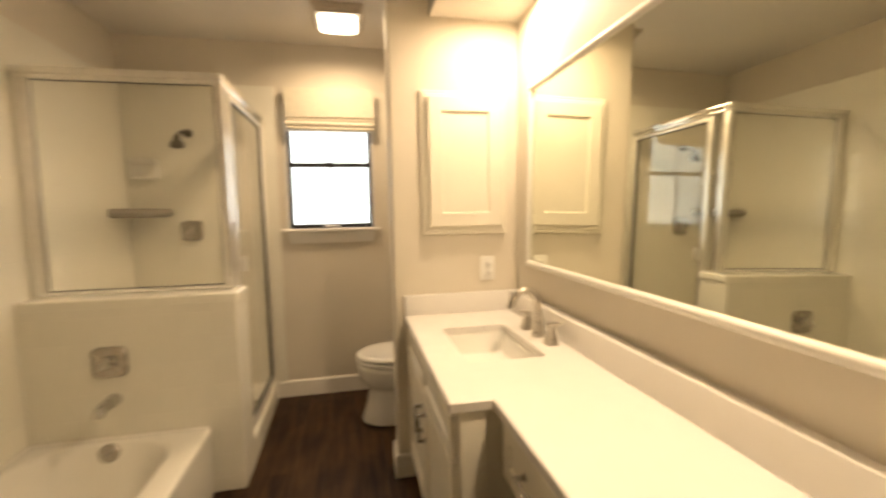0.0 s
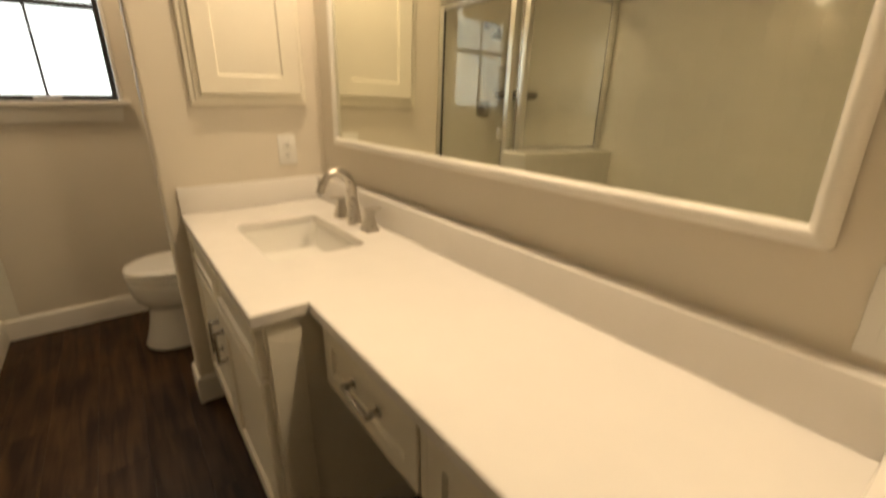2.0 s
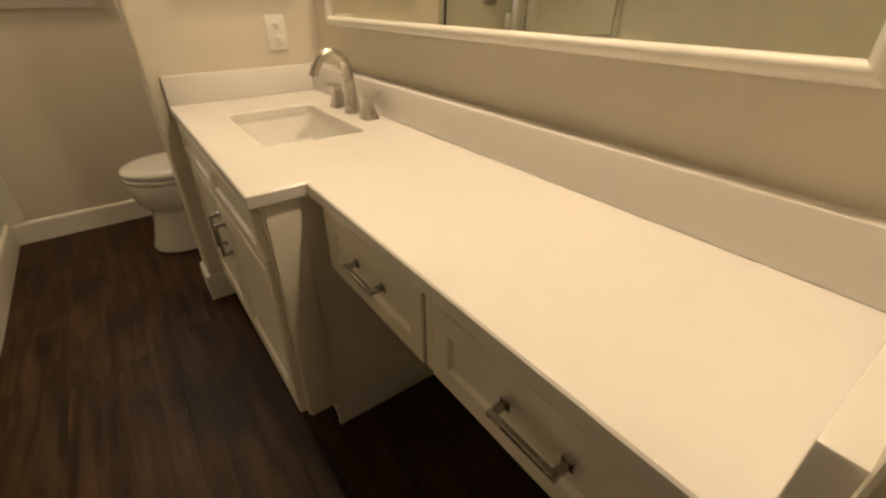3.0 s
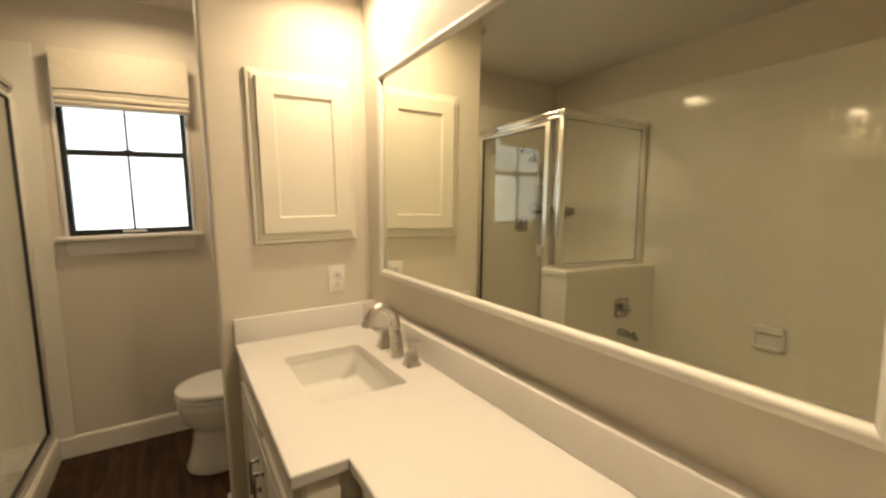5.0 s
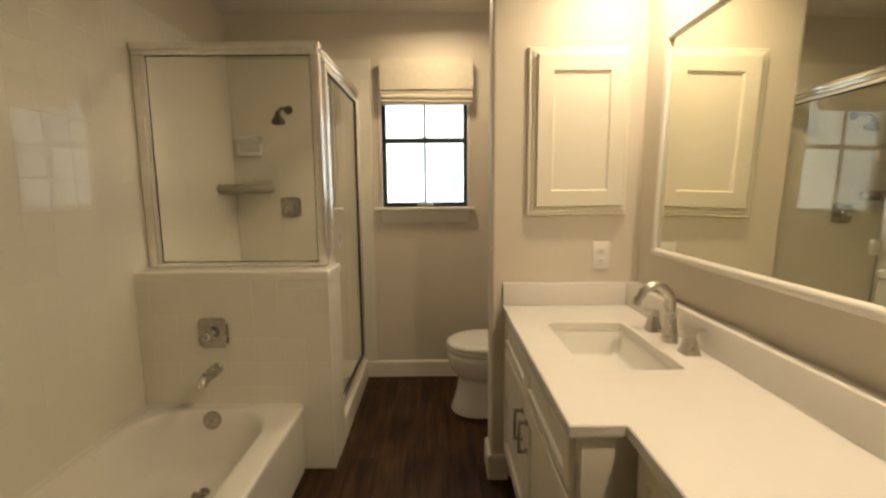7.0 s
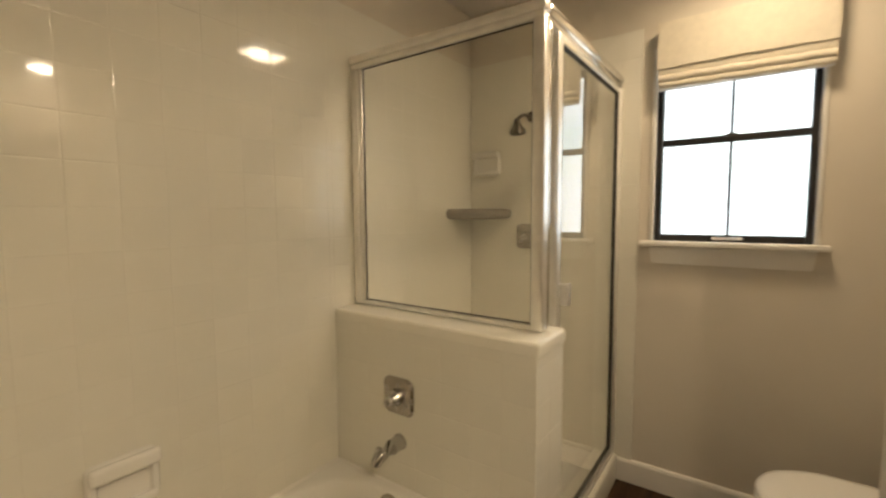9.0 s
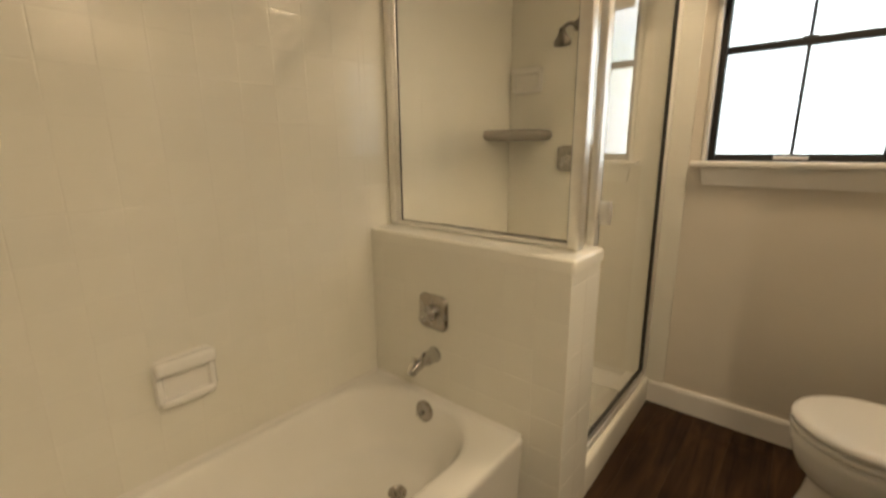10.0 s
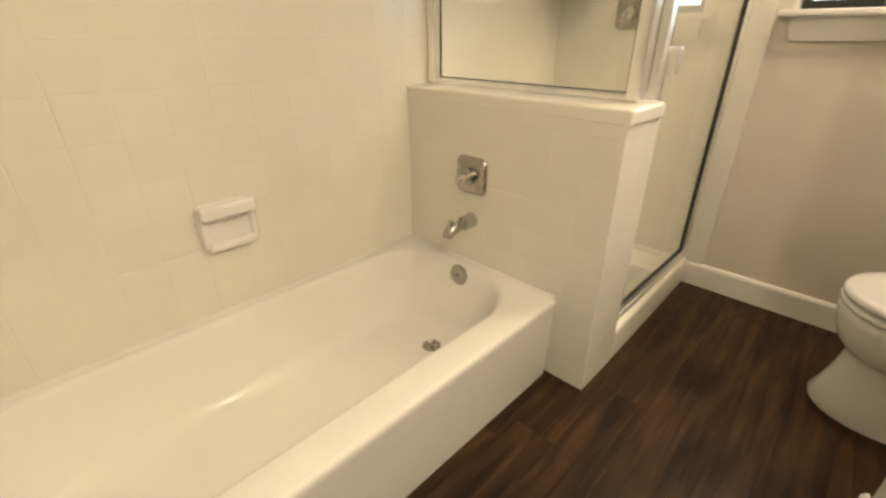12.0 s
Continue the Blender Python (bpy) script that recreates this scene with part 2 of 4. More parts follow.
wall_hall_west = structure("wall_hall_west", box(0.30, -3.3, 0, 0.42, -1.66, CEIL), PAINT, "plain painted wall of the hall", "wall")
wall_south = structure("wall_south", box(0.30, -3.42, 0, MX + T, -3.3, CEIL), PAINT, "plain painted wall behind the doorway", "wall")
ceiling = structure("ceiling", box(-T, -3.42, CEIL, MX + 0.3, WY + 0.15, CEIL + 0.1), CEILING, "flat off-white painted ceiling", "ceiling")
sb = box(1.76, EY, SOFFIT + 0.004, MX + 0.05, SY, CEIL)
soffit = structure("soffit", sb, CEILING, "painted soffit box above the vanity", "soffit")

bed_west = structure("tile_bed_west", box(-0.0075, -1.559, 0.02, -0.0007, WY - 0.001, 2.126), GROUT, "cream grout of the tiled tub and shower wall", "grout")
bed_north = structure("tile_bed_north", box(0.0, WY + 0.0007, 0.02, 0.903, WY + 0.0075, 2.126), GROUT, "cream grout of the tiled shower wall", "grout")

CURB = 0.124                       # top of the shower's curb
# half wall between tub and shower, with the shower's curb and pan
half_wall = structure("half_wall", box(0, 0.0008, 0, 0.8522, 0.214, 0.8975), GROUT, "tiled half wall between tub and shower", "half wall")
def curb_ring(y, x):
    """The curb's cross-section at y, its front foot at x, the upper edge rounded."""
    return [(0.725, y, 0.0), (x, y, 0.0), (x - 0.002, y, CURB - 0.016), (x - 0.005, y, CURB - 0.006), (x - 0.012, y, CURB), (0.725, y, CURB)]


curb = structure("shower_curb", loft([curb_ring(0.214, 0.851), curb_ring(WY, 0.838)]), TILE, "cream glazed curb of the shower", "curb", smooth=50)
pan = structure("shower_pan", loft([rrect(0.36, 0.63, 0.36, 0.40, 0.02, 0.0), rrect(0.36, 0.63, 0.36, 0.40, 0.02, 0.09), rrect(0.36, 0.63, 0.31, 0.35, 0.06, 0.06)]), ENAMEL, "cream shower pan inside the enclosure", "shower pan", smooth=35)


def skirting(name, x0, y0, x1, y1, ox, oy, h=0.115, t=0.014):
    """A baseboard with an eased top along a line; (ox, oy) is the side it faces."""
    prof = [(0, 0), (t, 0), (t, h - 0.016), (t * 0.75, h - 0.006), (t * 0.35, h), (0, h)]
    rings = [[(px + ox * a, py + oy * a, b) for a, b in prof] for px, py in ((x0, y0), (x1, y1))]
    return structure(name, loft(rings), TRIM, "white painted baseboard along the wall", "baseboard")


skirting("baseboard_north", 0.838, WY + 0.008, MX, WY + 0.008, 0, -1)
skirting("baseboard_stub_end", 1.565, SY - 0.014, 1.565, 0.045 + 0.014, -1, 0)
skirting("baseboard_stub_front", 1.565, SY, 1.638, SY, 0, -1)
skirting("baseboard_stub_back", 1.565, 0.045, MX, 0.045, 0, 1)
skirting("baseboard_east", east(-1.05), -1.05, east(EY), EY, -1, 0)
skirting("baseboard_end", 1.735, EY, MX - 0.014, EY, 0, 1)

# ---- window ----
def build_window():
    w = thing("window_1", (1.249, WY, wz0), "dark bronze double-hung window with four bright panes", "window", kind="structure")
    y0, y1 = WY + 0.035, WY + 0.075
    fx0, fx1, fz0, fz1 = wx0 + 0.018, wx1 - 0.018, wz0 + 0.012, wz1 - 0.018
    zm = 1.618
    bm = box(wx0, WY - 0.002, wz0 + 0.012, wx0 + 0.016, WY + 0.14, wz1, 0.002)
    part("jamb_liner", bm, TRIM, w, "white painted jamb")
    part("jamb_liner", box(wx1 - 0.016, WY - 0.002, wz0 + 0.012, wx1, WY + 0.14, wz1, 0.002), TRIM, w, "white painted jamb")
    part("head_liner", box(wx0 + 0.016, WY - 0.002, wz1 - 0.016, wx1 - 0.016, WY + 0.14, wz1, 0.002), TRIM, w, "white painted head")
    for x0, x1 in ((fx0, fx0 + 0.024), (fx1 - 0.024, fx1)):
        part("window_frame", box(x0, y0, fz0, x1, y1, fz1, 0.003), BRONZE, w)
    part("window_frame", box(fx0 + 0.024, y0, fz0, fx1 - 0.024, y1, fz0 + 0.030, 0.003), BRONZE, w, "dark bottom rail")
    part("window_frame", box(fx0 + 0.024, y0 + 0.01, zm - 0.015, fx1 - 0.024, y1, zm + 0.015, 0.003), BRONZE, w, "dark meeting rail")
    part("window_frame", box(fx0 + 0.024, y0, fz1 - 0.03, fx1 - 0.024, y1, fz1, 0.003), BRONZE, w)
    xm = (fx0 + fx1) / 2
    part("muntin", box(xm - 0.006, y0 + 0.012, fz0 + 0.030, xm + 0.006, y1 - 0.01, zm - 0.015, 0.002), BRONZE, w)
    part("muntin", box(xm - 0.006, y0 + 0.02, zm + 0.015, xm + 0.006, y1 - 0.004, fz1 - 0.03, 0.002), BRONZE, w)
    for a, b in ((fx0 + 0.024, xm - 0.006), (xm + 0.006, fx1 - 0.024)):
        for c, d, yy in ((fz0 + 0.030, zm - 0.015, y0 + 0.02), (zm + 0.015, fz1 - 0.03, y0 + 0.03)):
            g = part("pane", box(a, yy, c, b, yy + 0.004, d), GLASS, w, smooth=0)
            g.visible_shadow = False
    part("sash_lift", box(xm - 0.055, y0 - 0.012, fz0 + 0.010, xm + 0.055, y0 + 0.001, fz0 + 0.022, 0.003), ALUMINIUM, w, "bright metal sash lift")
    part("sash_lock", box(xm - 0.022, y0 + 0.012, zm + 0.015, xm + 0.022, y0 + 0.034, zm + 0.021, 0.002), BRONZE, w)
    part("window_sill", box(0.918, WY - 0.045, wz0 - 0.010, 1.578, WY + 0.14, wz0 + 0.012, 0.005, 3), TRIM, w, "white painted sill")
    pts = [(0.955, 1.145), (0.965, 1.085), (0.975, 1.080), (1.521, 1.080), (1.531, 1.085), (1.541, 1.145), (1.541, 1.158), (0.955, 1.158)]
    part("apron", loft([[(x, WY + 0.007, z) for x, z in pts], [(x, WY - 0.012, z) for x, z in pts]]), TRIM, w, "white painted apron")


build_window()
backdrop = structure("backdrop", box(-6, 6.0, -3, 9, 6.02, 8), OUTSIDE, "bright hazy daylight outdoors", "backdrop")


def build_shade():
    """A flat top panel over a stack of gathered folds, standing off the wall with open sides."""
    s = thing("roman_shade", (1.262, WY, 2.12), "cream linen roman shade drawn up over the window", "shade")
    x0, x1, z0, z1 = 0.974, 1.562, 1.832, 2.112
    yf = WY - 0.058

    def cloth(za, zb, depth, g, k):
        """A soft roll of cloth between two heights, sagging a little along its length."""
        n, rings = 18, []
        for i in range(n):
            x = x0 + g + (x1 - x0 - 2 * g) * i / (n - 1)
            sag = 0.003 * math.sin(3.1 * i / (n - 1) + k) + 0.0012 * math.sin(i * 1.7 + k)
            cz, hz = (za + zb) / 2 + sag, (zb - za) / 2
            rings.append([(x, yf + 0.010 + depth * math.cos(a), cz + hz * math.sin(a)) for a in (2 * math.pi * q / 12 for q in range(12))])
        return loft(rings)
    n, rings = 18, []
    for i in range(n):
        x = x0 + (x1 - x0) * i / (n - 1)
        low = 1.919 + 0.004 * math.sin(3.1 * i / (n - 1)) - 0.0015 * math.sin(i * 1.3)
        bow = 0.004 * math.sin(math.pi * i / (n - 1))
        rings.append([(x, yf - bow - 0.004, low), (x, yf - bow - 0.001, low - 0.004), (x, yf - bow + 0.004, low), (x, yf + 0.003, z1), (x, yf - 0.002, z1)])
    part("panel", loft(rings), FABRIC, s)
    for k, (za, zb, d, g) in enumerate(((1.884, 1.930, 0.009, 0.004), (1.858, 1.893, 0.018, 0.005), (z0 + 0.004, 1.866, 0.012, 0.006))):
        part("fold", cloth(za, zb, d, g, k), FABRIC, s)
    part("hem_bar", box(x0 + 0.008, yf + 0.004, z0 - 0.004, x1 - 0.008, yf + 0.018, z0 + 0.008, 0.004, 3), BRACKET, s, "white hem bar")
    part("headrail", box(x0 + 0.006, yf + 0.004, z1 - 0.03, x1 - 0.006, WY + 0.006, z1 - 0.003, 0.003), PLASTIC, s)


build_shade()


# ---- ceiling fan light ----
def build_fan():
    f = thing("bath_fan_light", (1.348, 0.56, CEIL), "square ceiling exhaust fan with a lit frosted lens", "fan light")
    c = (1.348, 0.56)
    lc = (1.348, 0.585)
    part("housing", loft([rrect(*c, 0.142, 0.170, 0.02, CEIL), rrect(*c, 0.142, 0.170, 0.02, CEIL - 0.012), rrect(*c, 0.126, 0.152, 0.02, CEIL - 0.030)]), GRILLE, f, "beige plastic grille")
    for i in range(4):
        for y in (c[1] - 0.158 + 0.009 * i, c[1] + 0.158 - 0.009 * i):
            part("slat", box(c[0] - 0.118, y - 0.002, CEIL - 0.030 + 0.003 * (3 - i) - 0.010, c[0] + 0.118, y + 0.002, CEIL - 0.020 + 0.003 * (3 - i), 0.001, 1), GRILLE, f)
    part("lens", loft([rrect(*lc, 0.106, 0.116, 0.03, CEIL - 0.028), rrect(*lc, 0.106, 0.116, 0.03, CEIL - 0.046), rrect(*lc, 0.094, 0.104, 0.028, CEIL - 0.054), rrect(*lc, 0.04, 0.04, 0.02, CEIL - 0.056)]), LENS, f, "glowing frosted lens")


build_fan()


# added fixture, unseen; gives the light above the mirror a source
def build_can(x, y):
    d = thing("downlight", (x, y, SOFFIT), "round downlight added in the soffit for the unseen light above the mirror", "downlight", "downlights above the vanity")
    m = pose(x, y, SOFFIT)
    part("trim_ring", turned([(0.055, 0.003), (0.075, 0.003), (0.075, -0.003), (0.058, -0.006), (0.055, 0.003)], m), PLASTIC, d)
    part("lamp_face", turned([(0.056, 0.0035), (0.056, -0.002), (0.03, -0.003)], m), LENS, d, "glowing lamp face")


for cx, cy, _ in CANS:
    build_can(cx, cy)


# ---- vanity ----
VF, KF, CT, CB = 1.611, 1.730, 0.796, 0.768      # deep front, knee-space front, top and underside of the counter
VY, NY = SY - 0.002, -1.053                      # ends of the deep part
CE = EY + 0.0002


def build_counter():
    t = thing("countertop", (1.9, -1.0, CT), "white quartz countertop with a step and low backsplashes", "countertop")
    cx, cy, hx, hy = (1.738 + 2.008) / 2, (-0.347 - 0.776) / 2, (2.008 - 1.738) / 2, (0.776 - 0.347) / 2

    def hole(z, g=0.0):
        return rrect(cx, cy, hx + g, hy + g, 0.022, z, 8)

    def edge(z, g=0.0):
        """The counter's stepped outline, eased at its corners, drawn in by g."""
        def corner(x, y, first, n, r=0.004):
            return [(x + r * math.cos(radians(first + 90 * i / (n - 1))), y + r * math.sin(radians(first + 90 * i / (n - 1))), z) for i in range(n)]
        e, r = MX + 0.04 - g, 0.004
        return (corner(e - r, VY - g - r, 0, 9) + corner(VF + g + r, VY - g - r, 90, 9) + corner(VF + g + r, NY + g + r, 180, 4) + [(KF + g, NY + g, z)]
                + corner(KF + g + r, CE + g + r, 180, 4) + corner(e - r, CE + g + r, 270, 9))

    bm = loft([hole(CB), hole(CT - 0.003), hole(CT, 0.003), edge(CT, 0.003), edge(CT - 0.003), edge(CB + 0.002), edge(CB, 0.002), hole(CB)], False, False)
    bmesh.ops.remove_doubles(bm, verts=bm.verts[:], dist=1e-5)
    part("slab", bm, QUARTZ, t, smooth=20)
    part("backsplash", box(VF, SY - 0.021, CT, MX + 0.02, SY - 0.001, CT + 0.097, 0.003), QUARTZ, t)
    part("backsplash", box(MX - 0.042, CE, CT, MX + 0.02, SY - 0.0215, CT + 0.097, 0.003), QUARTZ, t)
    part("backsplash", box(1.745, EY - 0.006, CT, MX - 0.043, CE + 0.026, CT + 0.097, 0.003), QUARTZ, t)
    s = thing("sink", (cx, cy, 0.62), "white rectangular undermount porcelain sink", "sink")
    rings = [rrect(cx, cy, hx + 0.022, hy + 0.022, 0.045, CB - 0.001, 8), rrect(cx, cy, hx + 0.004, hy + 0.004, 0.026, CB - 0.001, 8), rrect(cx, cy, hx + 0.001, hy + 0.001, 0.024, CB - 0.006, 8),
             rrect(cx, cy, hx - 0.003, hy - 0.004, 0.024, 0.746, 8), rrect(cx, cy, hx - 0.014, hy - 0.018, 0.024, 0.690, 8), rrect(cx, cy, hx - 0.018, hy - 0.022, 0.024, 0.683, 8), rrect(cx, cy, hx - 0.026, hy - 0.030, 0.022, 0.679, 8), rrect(cx, cy - 0.06, 0.022, 0.022, 0.02, 0.672, 8)]
    outer = [rrect(cx, cy, 0.022, 0.022, 0.02, 0.656, 8), rrect(cx, cy, hx - 0.03, hy - 0.03, 0.05, 0.661, 8), rrect(cx, cy, hx + 0.010, hy + 0.010, 0.05, 0.696, 8)]
    part("basin", loft(rings + outer + [rings[0]], False, False), PORCELAIN, s)
    part("drain", turned([(0.021, 0.0), (0.024, 0.004), (0.018, 0.006), (0.016, 0.003), (0.002, 0.004)], pose(cx, cy - 0.06, 0.6735)), CHROME, s, "chrome drain")


build_counter()


def build_pull(parent, m, length=0.115):
    """A bar pull that stands off its front along local -x, its bar along local y."""
    bm = box(-0.030, -length / 2, -0.0045, -0.021, length / 2, 0.0045, 0.002)
    for s in (-1, 1):
        box(-0.022, s * (length / 2 - 0.006) - 0.005, -0.005, 0.0, s * (length / 2 - 0.006) + 0.005, 0.005, 0.0015, bm=bm)
        box(-0.004, s * (length / 2 - 0.006) - 0.009, -0.009, 0.0, s * (length / 2 - 0.006) + 0.009, 0.009, 0.002, bm=bm)
    bmesh.ops.transform(bm, matrix=m, verts=bm.verts[:])
    return part("handle", bm, NICKEL, parent, "brushed nickel bar pull")


def framed_front(name, parent, x, y0, y1, z0, z1, rail=0.055, t=0.019, mat=CABINET):
    """A recessed-panel front that faces -x: one bevelled mesh, panel set back."""
    bm = bmesh.new()

    def ring(px, g):
        return [(px, y0 + g, z0 + g), (px, y1 - g, z0 + g), (px, y1 - g, z1 - g), (px, y0 + g, z1 - g)]
    loft([ring(x + t, 0), ring(x + 0.003, 0), ring(x, 0.003), ring(x, rail), ring(x + 0.008, rail + 0.005)], bm=bm)
    return part(name, bm, mat, parent, smooth=0)


def build_vanity():
    v = thing("vanity_cabinet", (1.9, -0.56, 0), "off-white painted vanity cabinet with two doors under the sink", "cabinet")
    x0, y0, y1, zb = 1.637, -1.038, VY, 0.150
    bm = box(x0, y0, zb, x0 + 0.018, y1, CB - 0.001, 0.001, 1)
    part("face_frame", bm, CABINET, v)
    part("side_panel", box(x0 + 0.0185, y0, zb, MX - 0.02, y0 + 0.018, CB - 0.001), CABINET, v, smooth=0)
    part("side_panel", box(x0 + 0.0185, y1 - 0.018, zb, MX - 0.02, y1, CB - 0.001), CABINET, v, smooth=0)
    part("bottom_panel", box(x0 + 0.0185, y0 + 0.018, zb, MX - 0.02, y1 - 0.018, zb + 0.016), CABINET, v, smooth=0)
    part("corner_stile", box(x0 + 0.004, y0 - 0.006, zb, x0 + 0.075, y0 - 0.0005, CB - 0.001, 0.0015), CABINET, v)
    part("plinth", box(1.735, -0.985, 0, MX - 0.02, y1, zb - 0.0005), CABINET, v, smooth=0)
    part("plinth_trim", box(1.724, -0.998, 0, MX - 0.02, -0.9855, 0.105, 0.004), TRIM, v, "white base trim")
    ym = -0.570
    for a, b in ((y0 + 0.012, ym - 0.003), (ym + 0.003, y1 - 0.03)):
        framed_front("false_front", v, x0 - 0.0195, a, b, 0.632, 0.748, 0.030)
        d = framed_front("door", v, x0 - 0.0195, a, b, zb + 0.012, 0.618)
        yy = ym - 0.038 if a < ym - 0.1 else ym + 0.038
        build_pull(d, pose(x0 - 0.0195, yy, 0.508, 90, 0, 0), 0.108)
    return v


build_vanity()


def build_knee_cabinet():
    """The shallow dressing part: a rail, two drawers and open space for the knees."""
    k = thing("dressing_cabinet", (KF + 0.2, -1.48, 0.6), "off-white dressing cabinet with two drawers over open knee space", "cabinet")
    part("rail", box(KF + 0.024, CE, 0.744, KF + 0.043, -1.052, CB - 0.001), CABINET, k, smooth=0)
    part("divider", box(KF + 0.026, -1.4570, 0.590, MX - 0.05, -1.4400, 0.7435), CABINET, k, smooth=0)
    part("runner", box(KF + 0.06, -1.891, 0.7355, MX - 0.05, -1.052, 0.7435), CABINET, k, smooth=0)
    x = KF + 0.022
    for y0, y1 in ((-1.436, -1.060), (-1.886, -1.461)):
        d = framed_front("drawer", k, x, y0, y1, 0.590, 0.738, 0.040)
        part("drawer_box", box(x + 0.0195, y0 + 0.02, 0.622, MX - 0.06, y1 - 0.02, 0.735), CABINET, d, smooth=0)
        build_pull(d, pose(x, -1.262 if y0 > -1.5 else -1.676, 0.677), 0.112)


build_knee_cabinet()


# ---- faucet ----
def build_faucet():
    f = thing("faucet", (2.075, -0.553, CT), "brushed nickel widespread faucet with an arched spout", "faucet")
    pts, rad = [], []
    bx, by = 2.078, -0.553
    for z in (0.0, 0.006, 0.02, 0.05, 0.085):
        pts.append((bx - 0.05 * z, by, CT + z))
    rad += [0.0265, 0.0265, 0.0235, 0.0205, 0.0182]
    for i in range(1, 13):
        a = radians(150 * i / 12)
        pts.append((bx - 0.004 - 0.052 + 0.052 * math.cos(a), by, CT + 0.112 + 0.068 * math.sin(a)))
        rad.append(0.0170 - 0.0048 * i / 12)
    pts += [(bx - 0.108, by, CT + 0.135), (bx - 0.112, by, CT + 0.124), (bx - 0.113, by, CT + 0.119)]
    rad += [0.0128, 0.0138, 0.0134]
    part("spout", tube(pts, rad, 16), SATIN, f)
    for y, turn in ((-0.445, 165), (-0.662, -15)):
        def sq(h, z, c=(bx, y)):
            return rrect(c[0], c[1], h, h, h * 0.25, CT + z, 3)
        h = part("handle", loft([sq(0.024, 0), sq(0.024, 0.005), sq(0.021, 0.012), sq(0.0145, 0.045), sq(0.0125, 0.058), sq(0.0150, 0.064), sq(0.014, 0.068)]), SATIN, f)
        bm = loft([[(-0.015, -0.012, 0.066), (-0.015, 0.012, 0.066), (-0.015, 0.012, 0.073), (-0.015, -0.012, 0.073)],
                   [(0.015, -0.010, 0.067), (0.015, 0.010, 0.067), (0.015, 0.010, 0.075), (0.015, -0.010, 0.075)],
                   [(0.040, -0.007, 0.072), (0.040, 0.007, 0.072), (0.040, 0.007, 0.077), (0.040, -0.007, 0.077)]])
        bmesh.ops.bevel(bm, geom=bm.edges[:], offset=0.0015, segments=2, affect="EDGES")
        bmesh.ops.transform(bm, matrix=pose(bx, y, CT, 0, 0, turn), verts=bm.verts[:])
        part("lever", bm, SATIN, h)


build_faucet()


# ---- mirror, cabinet and plates on the walls ----
def build_mirror():
    m = thing("wall_mirror", (MX, -1.02, 1.42), "large white-framed rectangular mirror above the vanity", "mirror")
    y0, y1, z0, z1 = -1.771, -0.261, 1.0325, 1.823
    part("mirror_glass", box(MX - 0.014, y0 + 0.012, z0 + 0.012, MX - 0.010, y1 - 0.012, z1 - 0.012), SILVER, m, "clear silvered glass", smooth=0)
    part("backing", box(MX - 0.0095, y0 + 0.01, z0 + 0.01, MX, y1 - 0.01, z1 - 0.01), DARK, m, smooth=0)
    prof = [(0.0, 0.0), (0.0, 0.020), (0.005, 0.027), (0.014, 0.030), (0.022, 0.026), (0.027, 0.018), (0.027, 0.0145)]

    def side(a, b, na, nb):
        """A mitred moulding from corner a to corner b, inward directions na and nb."""
        rings = [[(MX - h, c[0] + n[0] * w, c[1] + n[1] * w) for w, h in prof] for c, n in ((a, na), (b, nb))]
        return loft(rings)
    cs = [((y0, z0), (1, 1)), ((y1, z0), (-1, 1)), ((y1, z1), (-1, -1)), ((y0, z1), (1, -1))]
    for i in range(4):
        a, b = cs[i], cs[(i + 1) % 4]
        part("frame", side(a[0], b[0], a[1], b[1]), TRIM, m, "white painted moulding", smooth=50)
    m.location = (east(-1.02), -1.02, 1.42)
    m.rotation_euler = (0, radians(1.1), radians(SKEW))


build_mirror()


def build_medicine_cabinet():
    c = thing("medicine_cabinet", (1.90, SY, 1.49), "off-white recessed-panel medicine cabinet on the partition wall", "cabinet")
    X0, X1, Z0, Z1 = 1.705, 2.114, 1.174, 1.836

    def ring(y, x0, x1, z0, z1, g=0.0):
        return [(x0 + g, y, z0 + g), (x1 - g, y, z0 + g), (x1 - g, y, z1 - g), (x0 + g, y, z1 - g)]
    y = SY
    bm = loft([ring(y, X0, X1, Z0, Z1), ring(y - 0.012, X0, X1, Z0, Z1), ring(y - 0.017, X0, X1, Z0, Z1, 0.004), ring(y - 0.017, X0, X1, Z0, Z1, 0.014), ring(y - 0.022, X0, X1, Z0, Z1, 0.019)])
    part("face_frame", bm, CABINET, c, smooth=0)
    a, b, p, q = 1.738, 2.088, 1.212, 1.805
    r = 0.063
    bm = loft([ring(y - 0.0225, a, b, p, q), ring(y - 0.037, a, b, p, q), ring(y - 0.040, a, b, p, q, 0.003), ring(y - 0.040, a, b, p, q, r), ring(y - 0.031, a, b, p, q, r + 0.004)])
    part("door", bm, CABINET, c, smooth=0)


build_medicine_cabinet()


